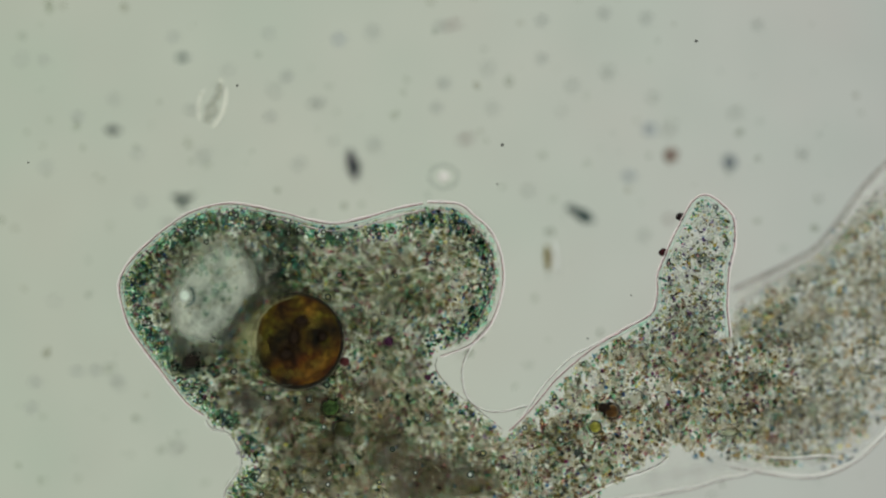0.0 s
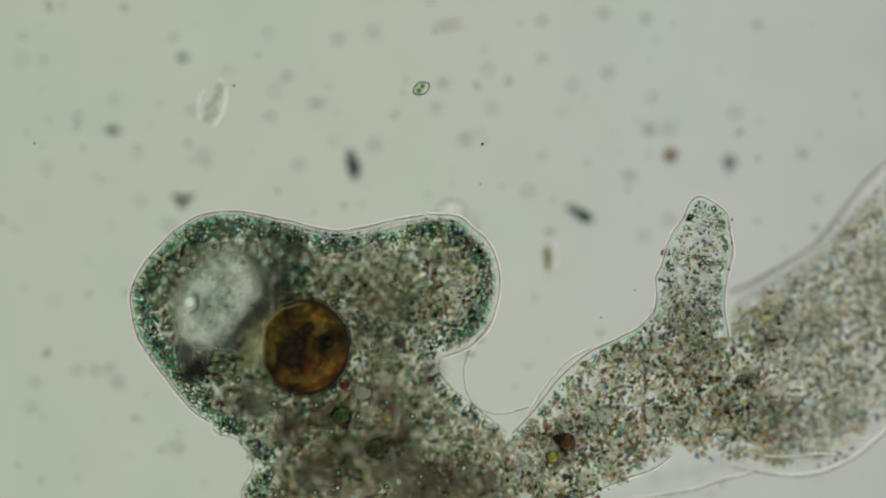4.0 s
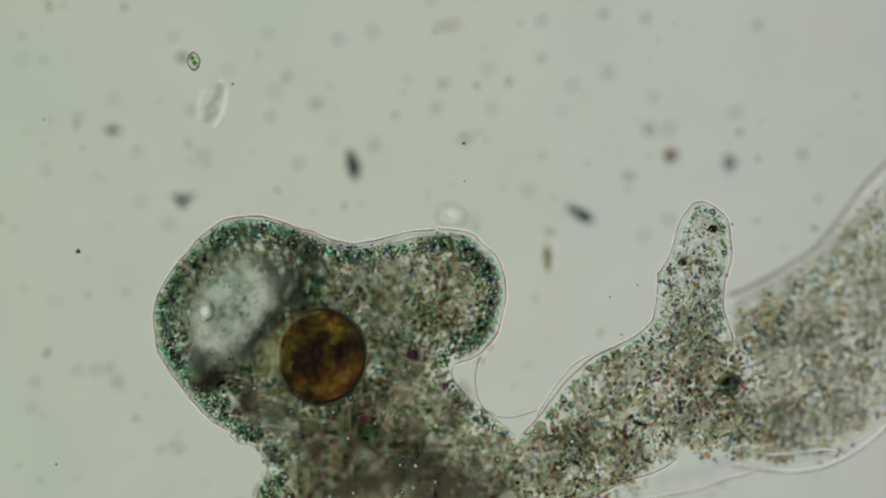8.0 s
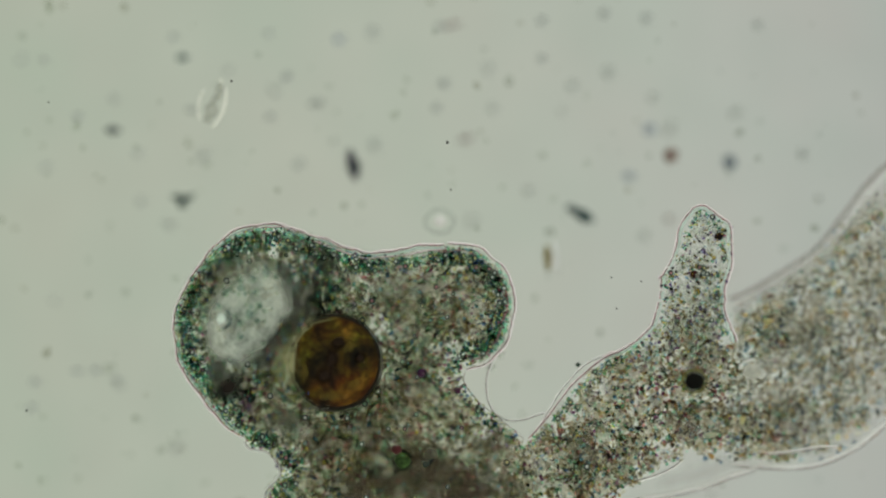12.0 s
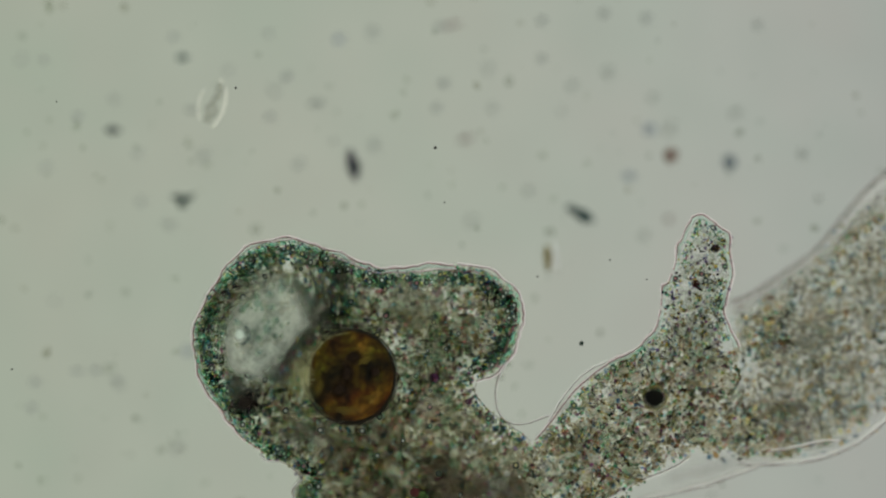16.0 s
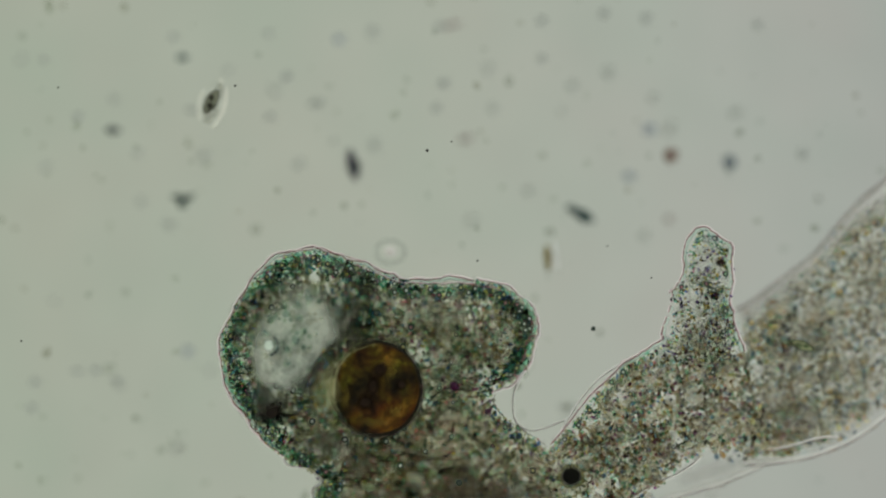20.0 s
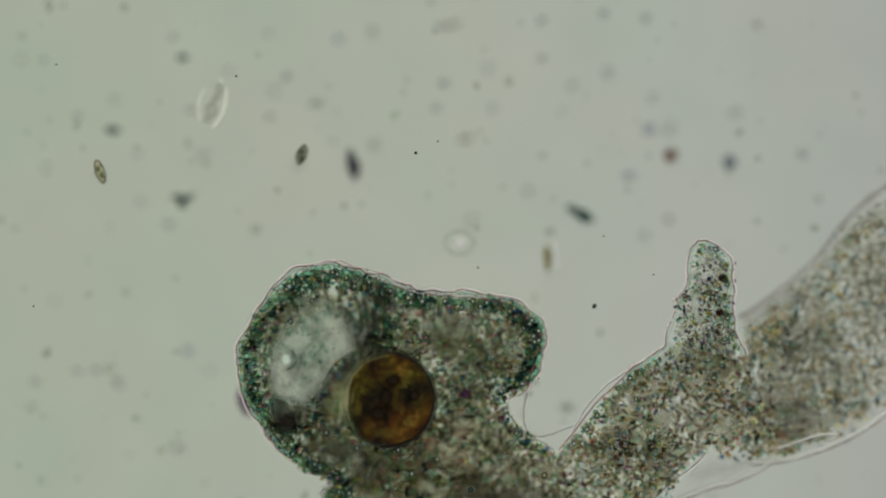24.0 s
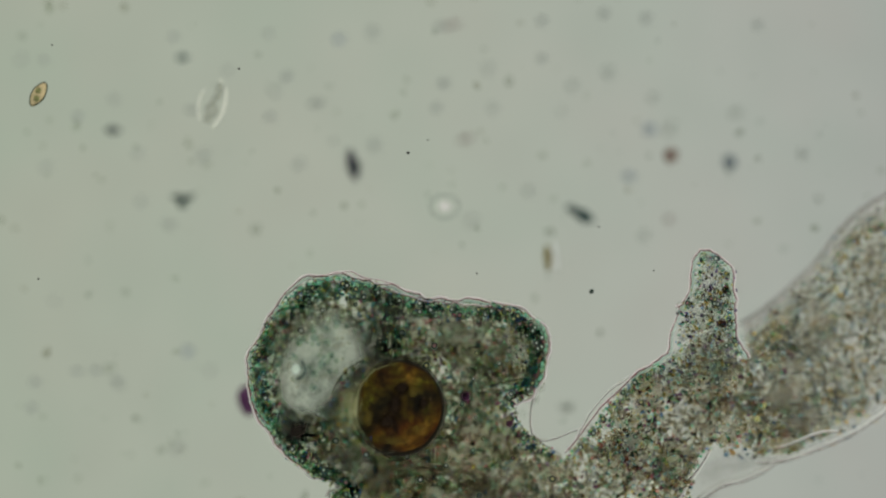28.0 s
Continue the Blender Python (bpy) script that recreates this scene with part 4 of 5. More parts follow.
inclusion("pigment_body", "small dark purple pigment body", 5.5, (0.05, 0.015, 0.035), flow_rows(757, 668, 0.0), 0.8)


def vesicle(label, long, wide, rows, name="vesicle", stops=((0.3, (0.3, 0.31, 0.24)), (0.7, (0.56, 0.56, 0.46))), rim=(0.12, 0.13, 0.08)):
    """A pale soft bladder with a thin dark edge."""
    a, b = long * UNIT, wide * UNIT
    ob = part(name, dome_mesh(name, a, b, 0.003), jelly_material(name + " fluid", stops, 260.0, 0.5, (a * 1.1, b * 1.1), 0.45, ragged=0.2), amoeba, label)
    bm = bmesh.new()
    tube(bm, [Vector((a * (1 + 0.06 * math.sin(3 * w)) * math.cos(w), b * math.sin(w), 0.001)) for w in [2 * math.pi * k / 24 for k in range(26)]], 1.3 * UNIT)
    part("rim", bm, plain_material(name + " rim", rim, 0.5, 0.55), ob)
    MOVING.append((ob, rows))


vesicle("pale round vesicle streaming down the trunk", 21, 18, path_rows((0, 1119, 707), (1, 1115, 710), (2, 1110, 715), (3, 1096, 722), (3.5, 1087, 728), (5.5, 1018, 772), (8, 900, 880), (10, 830, 980), (28, 800, 1080), z=-0.006))
vesicle("small pale vesicle streaming down the trunk", 12, 17, path_rows((0, 1174, 710), (1, 1171, 712), (2, 1167, 715), (3.5, 1158, 722), (5.5, 1110, 745), (8, 1010, 800), (10.5, 880, 950), (28, 820, 1080), z=-0.006))
ROD = ((0.3, (0.3, 0.34, 0.2)), (0.7, (0.56, 0.6, 0.42)))
vesicle("pale green rod-shaped crystal in the trunk", 21, 7, path_rows((0, 1184, 646, -38), (2, 1176, 649, -38), (3.5, 1161, 650, -36), (5.5, 1130, 668, -20), (8, 1060, 730, 10), (11, 900, 900, 40), (28, 820, 1080, 40), z=-0.006), "crystal", ROD)
vesicle("pale green rod-shaped crystal in the trunk", 20, 7, path_rows((0, 1289, 766, 4), (2, 1287, 764, 4), (3.5, 1286, 764, 4), (11, 1262, 768, 8), (17, 1230, 780, 12), (28, 1190, 812, 16), z=-0.008), "crystal", ROD)
vesicle("round granular vesicle with a pale rim", 19, 18, path_rows((0, 640, 671), (3, 640, 691), (5.5, 652, 704), (7, 671, 720), (8, 689, 735), (9, 717, 760), (10, 732, 775), (12.5, 770, 813), (15, 800, 870), (17, 820, 930), (28, 860, 1080), z=-0.02))
vesicle("round granular vesicle with a pale rim", 27, 25, path_rows((0, 1440, 640), (8, 1380, 650), (14.5, 1300, 665), (20, 1230, 700), (25, 1160, 752), (28, 1120, 783), z=lambda t: -0.06 + 0.05 * min(1.0, t / 20.0)))
inclusion("pigment_body", "black clinging particle on the pseudopod", 8.5, (0.012, 0.006, 0.006), path_rows(
    (0, 1204, 384), (2, 1207, 384), (3.5, 1214, 385), (5.5, 1233, 387), (7, 1251, 397), (8, 1262, 405), (9.5, 1270, 412), (12.5, 1272, 420), (14.5, 1268, 428), (17, 1266, 447), (18.5, 1272, 455),
    (20, 1276, 465), (21.5, 1278, 476), (23.5, 1279, 489), (25, 1281, 499), (28, 1285, 514), z=-0.006), 0.15)
inclusion("pigment_body", "dark red clinging particle on the pseudopod", 8.5, (0.03, 0.006, 0.008), path_rows(
    (0, 1174, 447), (3.5, 1176, 447), (5.5, 1191, 454), (8, 1208, 464), (11, 1226, 482), (14.5, 1230, 495), (17, 1237, 508), (20, 1266, 524), (25, 1275, 560), (28, 1278, 573), z=-0.006), 0.2)


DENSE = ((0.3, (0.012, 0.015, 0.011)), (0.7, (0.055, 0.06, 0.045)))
BLACKISH = ((0.3, (0.005, 0.004, 0.003)), (0.7, (0.022, 0.016, 0.01)))
BROWN = ((0.3, (0.022, 0.016, 0.009)), (0.7, (0.085, 0.064, 0.04)))
THIN = ((0.38, (0.16, 0.165, 0.11)), (0.62, (0.72, 0.73, 0.57)))


def dark_patch(label, u, v, long, wide, turn, z, solid=0.55, stops=DENSE, name="dark_body"):
    """A dense dark body or painted shade deep in the cell, softly edged."""
    me = dome_mesh(name, long * UNIT, wide * UNIT, 0.003)
    m = jelly_material(name + " stuff", stops, 150.0 if stops is THIN else 110.0, solid, (long * UNIT, wide * UNIT), 0.2, ragged=0.2)
    MOVING.append((part(name, me, m, amoeba, label), flow_rows(u, v, z, turn)))


for u, v, a, b, w in ((655, 550, 150, 105, 20), (600, 490, 75, 55, 20), (246, 520, 100, 30, 80), (610, 440, 110, 62, -20)):
    dark_patch("thin pale cytoplasm with few granules", u, v, a, b, w, -0.028, 0.3, THIN, "pale_plasm")
dark_patch("dark brown body at the end of the vacuole", 342, 634, 62, 38, 35, 0.019, 0.9)
dark_patch("blackish brown body at the end of the vacuole", 340, 640, 34, 26, 30, 0.0225, 1.0, BLACKISH)
dark_patch("dark brown body at the end of the vacuole", 322, 612, 40, 30, 70, 0.019, 0.8)
dark_patch("dark patch beneath the food vacuole", 440, 712, 62, 46, -20, 0.0)
dark_patch("dark patch deep in the trunk", 745, 855, 125, 85, 10, -0.012, 0.72, BROWN)
dark_patch("dark patch deep in the trunk", 690, 800, 90, 60, 40, -0.012, 0.6, BROWN)
dark_patch("dark patch deep in the trunk", 820, 840, 90, 60, -20, -0.014, 0.45, BROWN)
dark_patch("dark patch low in the trunk", 560, 840, 90, 55, -10, -0.014, 0.45, BROWN)
dark_patch("dark patch low in the trunk", 500, 760, 80, 50, 20, -0.014, 0.4, BROWN)
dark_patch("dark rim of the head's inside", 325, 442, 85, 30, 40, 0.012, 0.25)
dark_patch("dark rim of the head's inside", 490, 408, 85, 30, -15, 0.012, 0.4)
# soft dark patches that carry on the shade painted round the vacuole
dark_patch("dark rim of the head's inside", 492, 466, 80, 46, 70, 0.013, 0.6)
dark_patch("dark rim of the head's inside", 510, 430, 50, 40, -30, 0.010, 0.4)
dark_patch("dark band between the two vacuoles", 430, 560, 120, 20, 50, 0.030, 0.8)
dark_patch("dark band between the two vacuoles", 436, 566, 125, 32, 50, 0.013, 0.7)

for du, dv, a, b, w in ((-30, -10, 70, 50, 20), (70, -30, 60, 44, -30), (10, 60, 80, 52, 10), (-95, 10, 62, 46, 40), (-50, 80, 70, 46, 0), (110, 20, 60, 44, 20), (150, -80, 70, 50, 60)):
    body = part("dark_body", dome_mesh("dark_body", a * UNIT, b * UNIT, 0.003), jelly_material("sinking body stuff", BROWN, 110.0, 0.55, (a * UNIT, b * UNIT), 0.1, ragged=0.25), amoeba, "dark olive cytoplasm sinking into the trunk")
    MOVING.append((body, path_rows(*[(t, u + du, v + dv, w) for t, u, v in ((0, 585, 722), (3, 605, 735), (5.5, 625, 755), (8, 660, 790), (11, 710, 840), (17, 760, 960), (28, 850, 1130))], z=-0.008)))

def mottling():
    r = random.Random(77)
    stuff = {}
    for key, stops, solid in (("dark", DENSE, 0.3), ("pale", ((0.3, (0.5, 0.52, 0.4)), (0.7, (0.8, 0.82, 0.66))), 0.1), ("green", ((0.3, (0.05, 0.13, 0.07)), (0.7, (0.2, 0.36, 0.22))), 0.26), ("brown", ((0.3, (0.1, 0.06, 0.03)), (0.7, (0.3, 0.2, 0.12))), 0.24)):
        stuff[key] = []
        for k in range(3):
            a, b = r.uniform(20, 34) * UNIT, r.uniform(14, 22) * UNIT
            me = dome_mesh("cloud", a, b, 0.002)
            me.materials.append(jelly_material("cloudy " + key + " cytoplasm", stops, 170.0, solid, (a, b), 0.0, ragged=0.3))
            stuff[key].append(me)
    count = 0
    while count < 130:
        u, v = r.uniform(220, 1480), r.uniform(380, 990)
        if not inside(BODY, u, v) or clearance(BODY, u, v) < 30 or (u - 400) ** 2 + (v - 520) ** 2 < 130 ** 2 or (u - 526) ** 2 + (v - 604) ** 2 < 105 ** 2 or (1120 < u < 1310 and v < 560):
            continue
        count += 1
        key = r.choice(("dark", "dark", "pale", "pale", "green") if u < 850 else ("dark", "pale", "pale", "brown", "green"))
        MOVING.append((part("cloud", r.choice(stuff[key]), None, amoeba), flow_rows(u, v, 0.004 if u < 1300 else -0.045, r.uniform(0, 360))))


mottling()

# ---- dust in the optics, still and out of focus ----
def speck_material(colour):
    key = "dust " + " ".join("%.2f" % c for c in colour)
    return bpy.data.materials.get(key) or plain_material(key, colour, 0.8, 0.0, 0.4, 120.0)


def speck(u, v, long, wide, turn=0, colour=(0.1, 0.12, 0.11), z=-0.21, name="dust_speck", label="blurred dark dust speck in the optics", rough=0.35):
    """A flake of dust, uneven and flat."""
    bm = ball(2, long * UNIT, wide * UNIT, min(long, wide) * UNIT * 0.5, rough, 1.8)
    ob = part(name, bm, speck_material(colour))
    at = place(u, v, z)
    ob.location, ob.rotation_euler = at, (0, 0, radians(turn))
    return tagged(ob, label, "dust", "dust in the optics")


def dust():
    teal, rust, blue = (0.06, 0.1, 0.1), (0.38, 0.34, 0.31), (0.33, 0.37, 0.4)
    speck(624, 293, 34, 11, -78, (0.045, 0.04, 0.06), label="diamond-shaped dark purple dust flake, blurred", rough=0.15)
    speck(626, 297, 14, 14, -70, (0.03, 0.035, 0.045), z=-0.205, label="dark blue-grey middle of a dust flake", rough=0.2)
    speck(1027, 379, 33, 9, -30, (0.035, 0.06, 0.06), label="long dark teal dust flake, blurred", rough=0.15)
    speck(1033, 383, 15, 12, -28, (0.02, 0.05, 0.05), z=-0.205, label="dark teal middle of a dust flake", rough=0.2)
    speck(314, 349, 11, 6, 0, (0.025, 0.05, 0.045), label="corner of a dark green dust grain")
    speck(334, 350, 11, 6, 20, (0.025, 0.05, 0.045), label="corner of a dark green dust grain")
    speck(323, 359, 8, 12, 0, (0.02, 0.045, 0.04), z=-0.205, label="three-cornered dark green dust grain")
    speck(323, 102, 11, 7, 0, teal, label="dark teal dust grain, blurred")
    speck(200, 231, 14, 8, -6, (0.07, 0.08, 0.085), label="grey dust grain, blurred")
    speck(1187, 275, 14, 16, 0, (0.25, 0.19, 0.16), z=-0.19, label="reddish brown dust grain, blurred")
    speck(1291, 288, 13, 15, 10, (0.07, 0.1, 0.13), z=-0.245, label="blue-grey dust grain, blurred")
    speck(969, 456, 7, 26, 4, (0.24, 0.2, 0.08), z=-0.158, label="upright yellowish dust flake, blurred", rough=0.25)
    speck(983, 458, 5, 28, 4, (0.85, 0.88, 0.8), z=-0.158, label="bright edge of a yellowish dust flake", rough=0.2)
    speck(438, 710, 18, 31, 8, (0.09, 0.035, 0.085), z=-0.17, label="purple dust flake beneath the cell", rough=0.3)
    faint = ((307, 66, 9, 8), (138, 207, 8, 12), (478, 206, 9, 8), (508, 136, 11, 11), (475, 60, 8, 8), (778, 47, 9, 9), (773, 191, 10, 9), (786, 148, 11, 11),
             (1070, 24, 11, 11), (1144, 32, 11, 12), (959, 37, 10, 11), (1341, 44, 10, 10), (959, 104, 11, 9), (1420, 273, 10, 12), (136, 657, 14, 6), (170, 656, 10, 9),
             (62, 676, 10, 9), (56, 722, 9, 9))
    for u, v, a, b in faint:
        speck(u, v, a * 0.85, b * 0.85, 0, (0.355, 0.38, 0.35), z=-0.22, label="faint grey dust speck, far out of focus")
    fainter = ((250, 357, 8, 9), (81, 296, 8, 9), (404, 125, 7, 7), (663, 256, 9, 12), (660, 57, 9, 13), (244, 270, 9, 8), (360, 276, 13, 8), (529, 290, 11, 8), (1013, 152, 10, 9),
               (1077, 128, 10, 12), (1302, 199, 12, 9), (872, 192, 8, 9), (865, 121, 9, 9), (935, 337, 9, 9), (1141, 417, 9, 9), (1155, 172, 9, 8))
    for u, v, a, b in fainter:
        speck(u, v, a, b, 30, (0.4, 0.43, 0.385), z=-0.26, label="very faint grey dust speck, far out of focus")
    for u, v, a, b in ((1150, 229, 13, 12), (600, 70, 10, 9), (332, 622, 10, 9), (1114, 312, 12, 9)):
        speck(u, v, a, b, 0, blue, z=-0.25, label="faint bluish dust speck, far out of focus")
    for u, v, a, b in ((824, 246, 16, 8), (478, 208, 7, 7), (1184, 388, 8, 9), (800, 45, 20, 6)):
        speck(u, v, a, b, 15, rust, z=-0.25, label="faint reddish dust speck, far out of focus")
    r = random.Random(31)
    for i in range(22):
        u, v = r.uniform(20, 1540), r.uniform(10, 860)
        speck(u, v, r.uniform(5, 16), r.uniform(4, 9), r.uniform(0, 180), (0.39, 0.415, 0.37), z=r.uniform(-0.3, -0.2), label="barely visible dust speck, far out of focus")
    film = grain_material("film of dust", ((0.0, (0.968, 0.976, 0.97)), (0.3, (0.98, 0.97, 0.966)), (0.55, (0.97, 0.978, 0.985)), (0.85, (0.955, 0.965, 0.955))), dense=1.0, solid=0.0)
    rng = np.random.default_rng(41)
    me = grain_mesh("dust_film", rng, 620, 0.52, (4 * UNIT, 13 * UNIT), 0.03)
    me.materials.append(film)
    ob = tagged(new("dust_film", me), "thin film of barely visible dust in the optics", "dust", kind="stuff")
    ob.location = (0, 0, -0.15)


dust()


def crystal():
    """The pale flake with a bright outline."""
    ob = tagged(new("pale_flake"), "pale translucent flake with a bright outline", "debris")
    ob.location, ob.rotation_euler = place(378, 184, -0.085), (0, 0, radians(-14))
    ob.scale = (1.12, 1.12, 1)
    clear = plain_material("flake brown", (0.15, 0.15, 0.09), 0.4, 0.83, 0.6)
    bright = plain_material("flake edge", (1.0, 1.0, 0.86), 0.3, 0.4, 0.05)
    for x, y, w, h in ((4, 22, 6, 13), (-1, 4, 5, 9), (-7, -8, 5, 7), (-3, -24, 7, 9), (5, -12, 4, 10)):
        part("flake", ball(3, w * UNIT, h * UNIT, 0.002, 0.6, 2.4), clear, ob).location = (x * UNIT, y * UNIT, 0)
    for cx, w, h, a0, a1, thick in ((2, 16, 40, -1.3, 0.9, 2.4), (-6, 18, 36, 2.6, 4.2, 1.4), (2, 10, 40, 1.2, 1.9, 1.6)):
        bm = bmesh.new()
        tube(bm, [Vector(((cx + w * math.cos(a)) * UNIT, h * math.sin(a) * UNIT, 0)) for a in [a0 + (a1 - a0) * k / 20 for k in range(21)]], thick * UNIT)
        part("bright_edge", bm, bright, ob)


crystal()


def bubble():
    """The soft bright globule that wanders over the cell."""
    ob = tagged(new("globule"), "soft bright globule with a dark ring, drifting above the cell", "globule")
    part("core", ball(3, 11 * UNIT, 10 * UNIT, 0.004, 0.2), plain_material("globule core", (1.0, 0.95, 0.92), 0.3, 0.35, 0.03), ob)
    bm = bmesh.new()
    tube(bm, [Vector((27 * UNIT * math.cos(a), 22 * UNIT * math.sin(a), 0)) for a in [2 * math.pi * k / 32 for k in range(34)]], 2.5 * UNIT)
    part("ring", bm, plain_material("globule ring", (0.34, 0.4, 0.34), 0.4, 0.74), ob)
    MOVING.append((ob, path_rows((0, 785, 313, 0), (0.4, 804, 316), (0.8, 811, 325), (1.2, 813, 338), (2, 806, 350), (3, 798, 368), (5.5, 802, 375), (8, 798, 382), (11, 782, 394), (12, 778, 392),
                                 (14.5, 806, 426), (15.5, 806, 500), (17, 770, 570), (18.5, 716, 540), (19.4, 700, 480), (20, 691, 446), (20.5, 706, 438), (21.5, 766, 422), (22.5, 805, 428), (23.5, 822, 434), (24.5, 792, 424),
                                 (25, 764, 420), (25.5, 742, 409), (26, 743, 406), (26.5, 722, 382), (27, 738, 369), (27.5, 766, 354), (28, 787, 366), z=-0.12)))


bubble()


# ---- swimmers ----
def swimmer(label, long, wide, body, inner, rows, rim=(0.02, 0.03, 0.015), clear=0.3):
    """A small flagellate: a spindle with a dark outline, chloroplast flecks and an eyespot."""
    ob = tagged(new("flagellate"), label, "flagellate", "swimming flagellates")
    bm = ball(3, long * UNIT, wide * UNIT, wide * UNIT * 0.7)
    for p in bm.verts:
        s = p.co.x / (long * UNIT)
        p.co.y *= 1 - 0.28 * abs(s) ** 1.5
    part("body", bm, plain_material("flagellate body", body, 0.4, clear, 0.4, 150.0), ob)
    pts = []
    for k in range(34):
        a = 2 * math.pi * k / 32
        s = math.cos(a)
        pts.append(Vector((long * UNIT * s, wide * UNIT * math.sin(a) * (1 - 0.28 * abs(s) ** 1.5), 0)))
    bm = bmesh.new()
    tube(bm, pts, 1.8 * UNIT)
    part("outline", bm, plain_material("flagellate outline", rim), ob)
    for s, w in ((-0.34, 0.45), (0.22, 0.5)):
        c = part("chloroplast", ball(2, long * 0.28 * UNIT, wide * w * UNIT, wide * 0.3 * UNIT, 0.5), plain_material("flagellate fleck", inner, 0.5, 0.0, 0.6, 300.0), ob)
        c.location = (long * s * UNIT, wide * 0.18 * UNIT * (1 if s > 0 else -1), wide * 0.55 * UNIT)
    MOVING.append((ob, rows))


swimmer("green spindle-shaped flagellate with a dark outline", 15, 10, (0.62, 0.62, 0.52), (0.04, 0.2, 0.02), path_rows(
    (0, 1150, -330, 40), (2.5, 960, -55, 40), (2.8, 925, -18, 38), (3, 897, 10, 35), (3.2, 871, 44, 62), (3.3, 861, 59, 48), (3.4, 840, 70, 28), (3.5, 822, 83, 42), (4.2, 715, 190, 20), (5, 585, 335, -5),
    (5.5, 521, 390, -20), (5.9, 491, 366, -60), (6.3, 465, 335, -50), (6.6, 457, 289, -75), (6.8, 442, 263, -45), (7, 428, 232, -82), (7.2, 412, 214, -45), (7.4, 390, 182, -65), (7.6, 382, 158, -50),
    (7.8, 355, 141, -38), (8, 343, 109, -85), (8.2, 327, 99, -45), (8.4, 305, 69, -65), (8.6, 301, 48, -40), (8.8, 277, 34, -30), (9, 270, 6, -30), (9.3, 258, -40, -40), (28, 100, -500, -40), z=lambda t: 0.012 - 0.08 * max(0.0, 1 - abs(t - 6.1) / 1.4)))
swimmer("dark rod-shaped flagellate crossing open water", 23, 10, (0.16, 0.17, 0.12), (0.03, 0.03, 0.02), path_rows(
    (0, -160, 600, 10), (18.4, -90, 520, 10), (18.8, -30, 470, 8), (19, 30, 424, 5), (19.2, 93, 368, 48), (19.4, 170, 329, 10), (19.6, 234, 271, 55), (19.8, 303, 228, 10), (20, 374, 180, 60), (20.2, 434, 125, 32),
    (20.4, 513, 79, 60), (20.6, 572, 16, 35), (20.8, 640, -45, 40), (28, 800, -300, 40), z=-0.06), (0.03, 0.03, 0.02), 0.0)
swimmer("slender grey-green flagellate with a dark outline", 21, 7.5, (0.48, 0.45, 0.27), (0.07, 0.1, 0.04), path_rows(
    (0, 420, -700, 100), (20, 432, -190, 100), (20.4, 432, -30, 100), (20.6, 434, 55, 100), (20.8, 440, 139, 65), (21, 402, 220, 78), (21.2, 410, 307, 95), (21.4, 377, 386, 65), (21.5, 370, 428, 88), (22, 350, 590, 105),
    (22.5, 305, 690, 130), (23, 252, 635, 120), (23.5, 224, 520, 108), (23.7, 198, 426, 105), (23.9, 194, 345, 100), (24.1, 154, 261, 118), (24.3, 139, 172, 95), (24.5, 117, 89, 125), (24.7, 71, 20, 115), (24.9, 45, -45, 115),
    (28, -50, -400, 115), z=-0.035))
swimmer("small dark flagellate crossing open water", 18, 8.5, (0.2, 0.21, 0.15), (0.03, 0.035, 0.02), path_rows(
    (0, -300, 1000, 40), (21, -60, 930, 40), (21.5, 36, 842, 42), (22.5, 215, 600, 50), (23.5, 446, 358, 70), (23.7, 519, 313, 15), (23.9, 531, 307, 75), (24.1, 550, 228, 58), (24.3, 620, 188, 28), (24.5, 651, 109, 76),
    (24.7, 697, 51, 25), (24.9, 742, -20, 40), (28, 900, -260, 40), z=-0.06), (0.03, 0.03, 0.02), 0.0)
swimmer("golden spindle-shaped flagellate with a dark outline", 23, 11, (0.7, 0.55, 0.3), (0.2, 0.2, 0.08), path_rows(
    (0, -300, 700, 60), (27, -110, 420, 60), (27.4, -50, 330, 60), (27.7, 2, 265, 62), (28, 68, 167, 58), z=0.02))
swimmer("pale out-of-focus flagellate at the field's edge", 24, 8, (0.34, 0.36, 0.28), (0.16, 0.17, 0.12), path_rows(
    (0, 400, 1500, -45), (10.4, 170, 940, -45), (10.8, 104, 855, -65), (11, 48, 790, -38), (11.2, 30, 770, -50), (11.5, -45, 700, -45), (28, -400, 300, -45), z=-0.07), (0.1, 0.1, 0.08), 0.2)
swimmer("yellow-green flagellate at the field's edge", 20, 9, (0.4, 0.42, 0.15), (0.06, 0.09, 0.03), path_rows(
    (0, -300, 300, -50), (10.9, -50, 745, -50), (11.2, 14, 804, -40), (11.35, 18, 850, -75), (11.6, -40, 925, -100), (28, -300, 1300, -100), z=0.01))
swimmer("dark flagellate near the field's lower edge", 20, 9, (0.2, 0.2, 0.15), (0.03, 0.035, 0.02), path_rows(
    (0, 500, 1500, 30), (25, 190, 990, 30), (25.5, 99, 846, 25), (25.9, -45, 770, 10), (28, -400, 600, 10), z=-0.02), (0.02, 0.02, 0.015), 0.0)
swimmer("slim olive flagellate over the rear of the cell", 20, 7, (0.3, 0.33, 0.18), (0.05, 0.08, 0.03), path_rows(
    (0, 2100, 0, 35), (17.6, 1680, 280, 35), (18.1, 1560, 352, 35), (18.5, 1436, 436, 38), (19, 1327, 531, 40), (19.5, 1334, 582, -15), (20, 1420, 612, -20), (20.5, 1508, 640, -18), (21.2, 1650, 680, -15), (28, 2000, 800, -15), z=0.03))


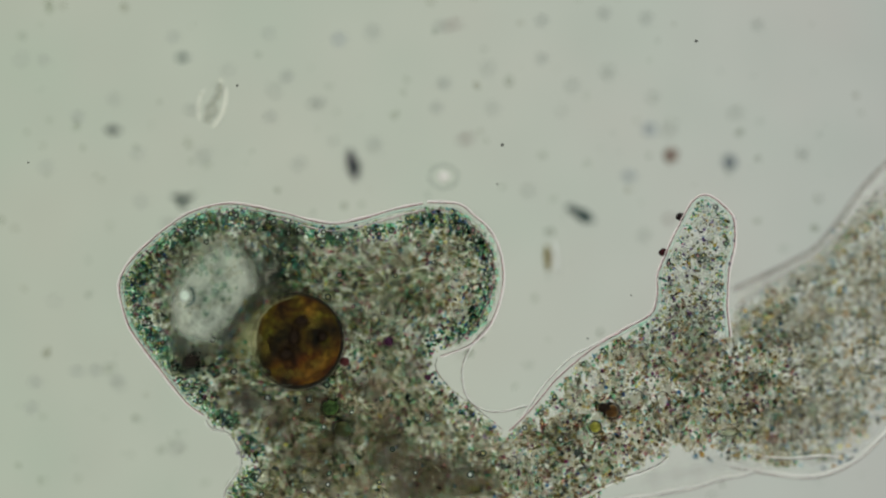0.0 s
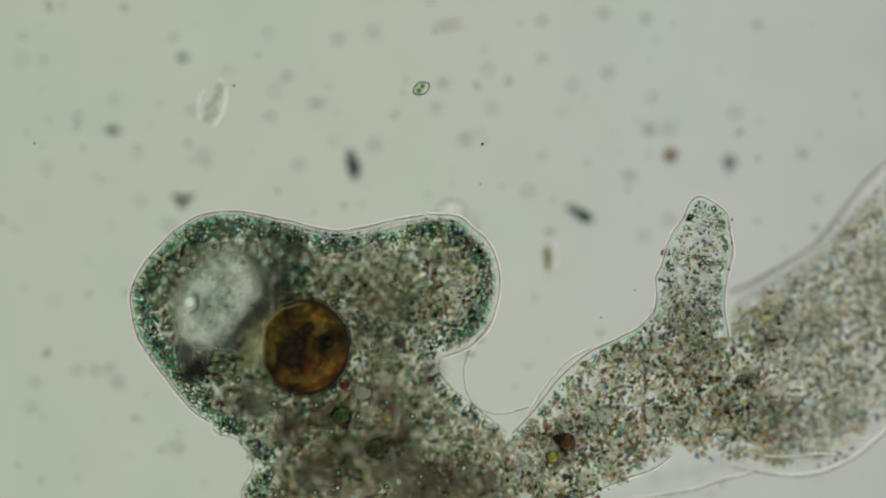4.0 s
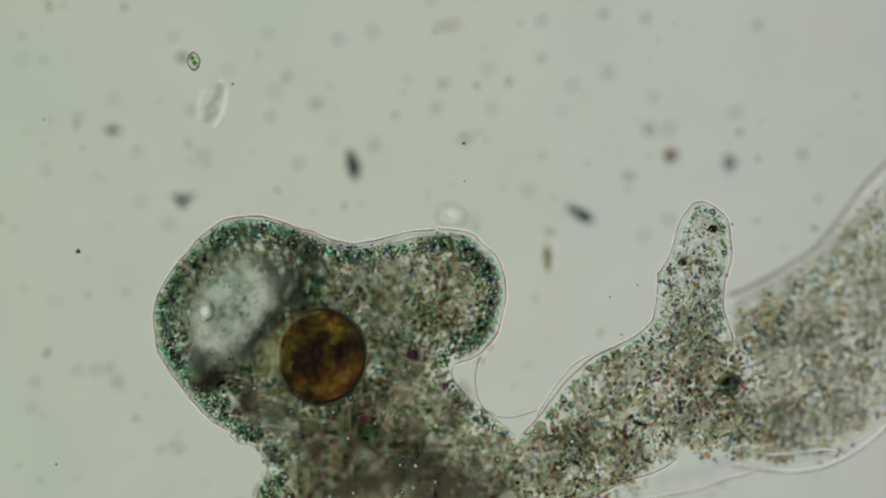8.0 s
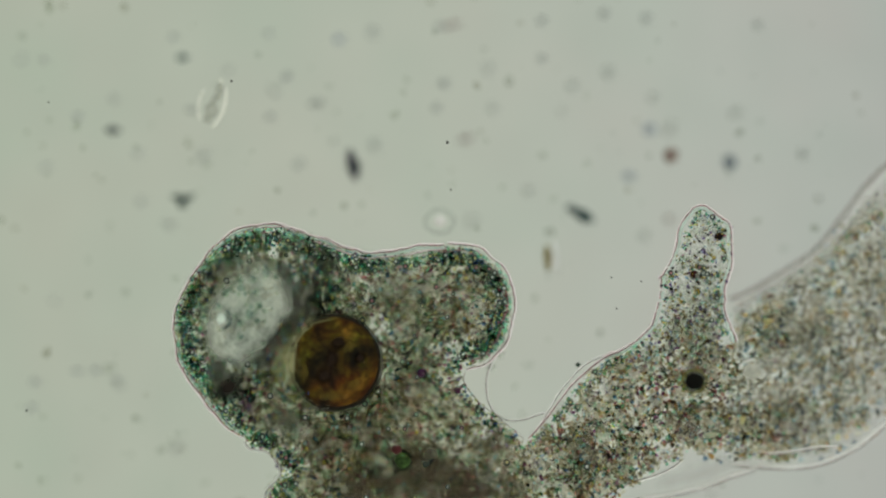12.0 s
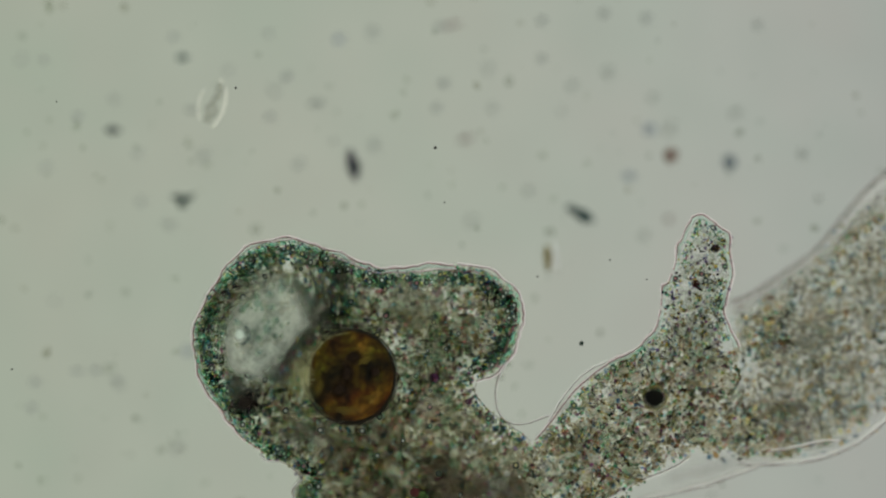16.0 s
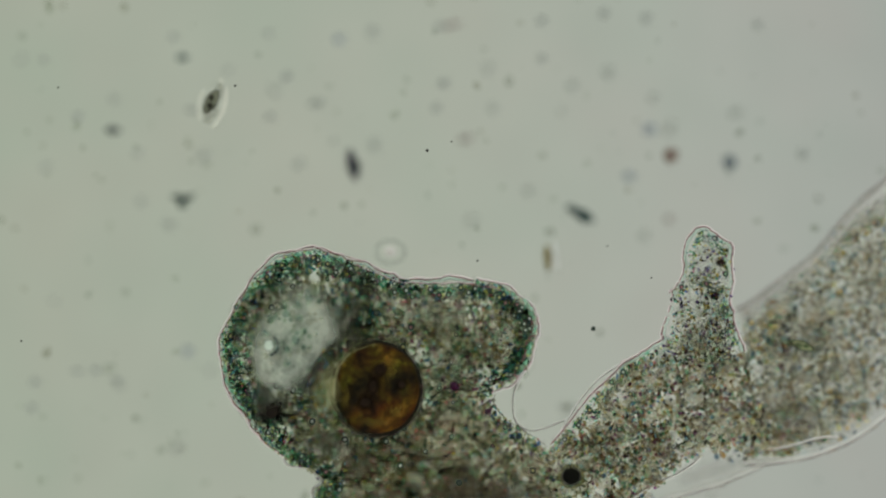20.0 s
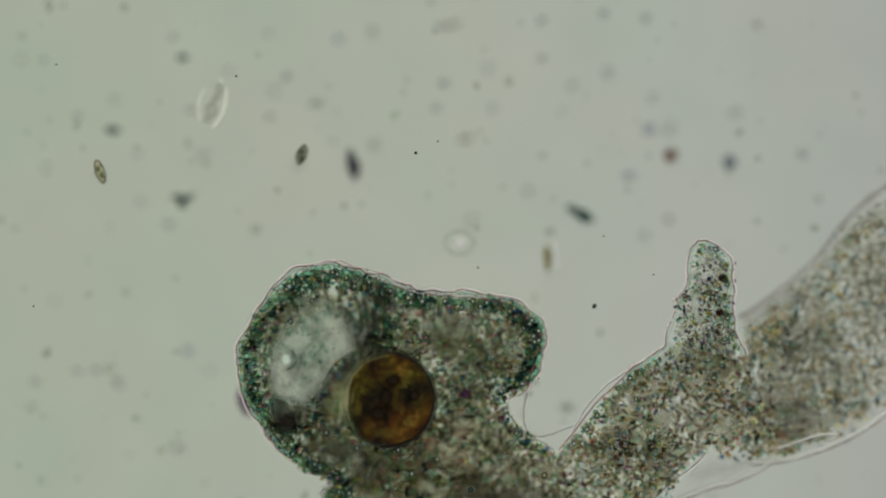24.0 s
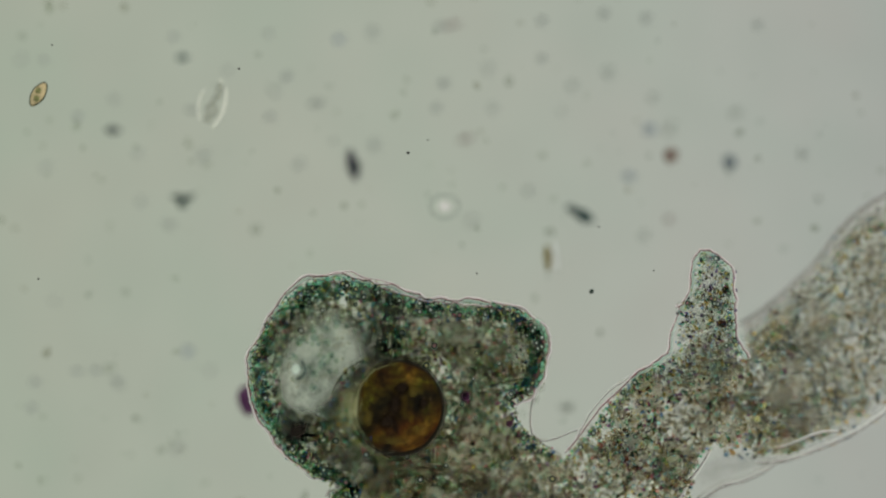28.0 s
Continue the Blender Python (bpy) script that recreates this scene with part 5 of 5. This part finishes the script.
# ---- tiny motes that drift in the water ----
def mote(radius, rows, label="tiny black mote drifting in the water", colour=(0.03, 0.03, 0.03)):
    ob = part("mote", ball(2, radius * UNIT, radius * UNIT, radius * UNIT, 0.3, 2), speck_material(colour))
    tagged(ob, label, "mote", "drifting motes")
    MOVING.append((ob, rows))


mote(2.9, path_rows((0, 889, 257), (0.5, 881, 254), (1, 876, 253), (2, 869, 254), (3, 864, 256), (3.5, 858, 255), (5.5, 847, 258), (7, 833, 256), (8, 821, 254), (9.5, 807, 253), (11, 797, 253), (12.5, 789, 252), (14.5, 777, 260),
                    (16, 770, 262), (17, 773, 270), (18, 773, 273), (18.5, 767, 267), (20, 756, 267), (20.5, 758, 272), (21.5, 747, 266), (23.5, 740, 271), (25, 729, 271), (26.5, 730, 277), (28, 722, 271), z=0))
mote(1.6, path_rows((0, 880, 326), (3, 858, 327), (8, 822, 321), (11, 803, 330), (17, 786, 360), (20, 799, 251), (25, 768, 250), (28, 757, 248), z=-0.006))
mote(1.6, path_rows((0, 50, 288), (3, 57, 263), (8, 78, 212), (11, 83, 184), (17, 102, 178), (20, 103, 155), (25, 98, 105), (28, 92, 80), z=-0.006))
mote(2.2, path_rows((0, 420, 152), (3, 415, 152), (8, 412, 149), (11, 409, 143), (17, 418, 157), (20, 416, 152), (25, 419, 131), (28, 423, 122), z=-0.006))
mote(2.8, path_rows((0, 1232, 73), (0.4, 1190, 84), (0.8, 1150, 92), (1.6, 1040, 70), (2.4, 940, 30), (3.2, 850, -40), (28, 400, -500), z=-0.004))
mote(1.5, path_rows((0, 1117, 523), (3, 1122, 516), (10, 1131, 501), (20, 1153, 492), (28, 1157, 479), z=-0.004))
mote(1.7, path_rows((0, 1040, 600), (10, 1082, 508), (20, 1075, 436), (25, 1066, 414), (28, 1060, 402), z=-0.012), "tiny grey mote drifting in the water", (0.1, 0.11, 0.1))
mote(4.2, path_rows((0, 1000, 720), (8, 1015, 690), (12.5, 1024, 640), (14.5, 1027, 619), (16, 1029, 608), (17, 1035, 613), (18, 1043, 612), (19, 1047, 593), (20, 1050, 582), (21.5, 1052, 564), (24, 1052, 542), (25, 1050, 534), (26.5, 1053, 534), (28, 1047, 516), z=-0.03),
     "dark green mote drifting beside the cell", (0.02, 0.04, 0.03))
mote(4.2, path_rows((0, -400, -300), (6.7, -20, 205), (7.5, 84, 355), (8, 138, 445), (9, 247, 625), (10, 397, 856), (10.5, 475, 965), (28, 600, 1300), z=-0.02), "small grey mote sinking past the cell", (0.05, 0.06, 0.05))
mote(1.8, path_rows((0, 250, 1050), (17, 20, 640), (20, 38, 604), (25, 62, 528), (28, 68, 494), z=-0.006))
mote(1.8, path_rows((0, 1100, 640), (11, 1100, 560), (20, 845, 462), (25, 846, 478), (28, 844, 484), z=-0.006))


# ---- everything that moves ----
def motions():
    for ob, rows in MOVING:
        walk(ob, rows)


motions()
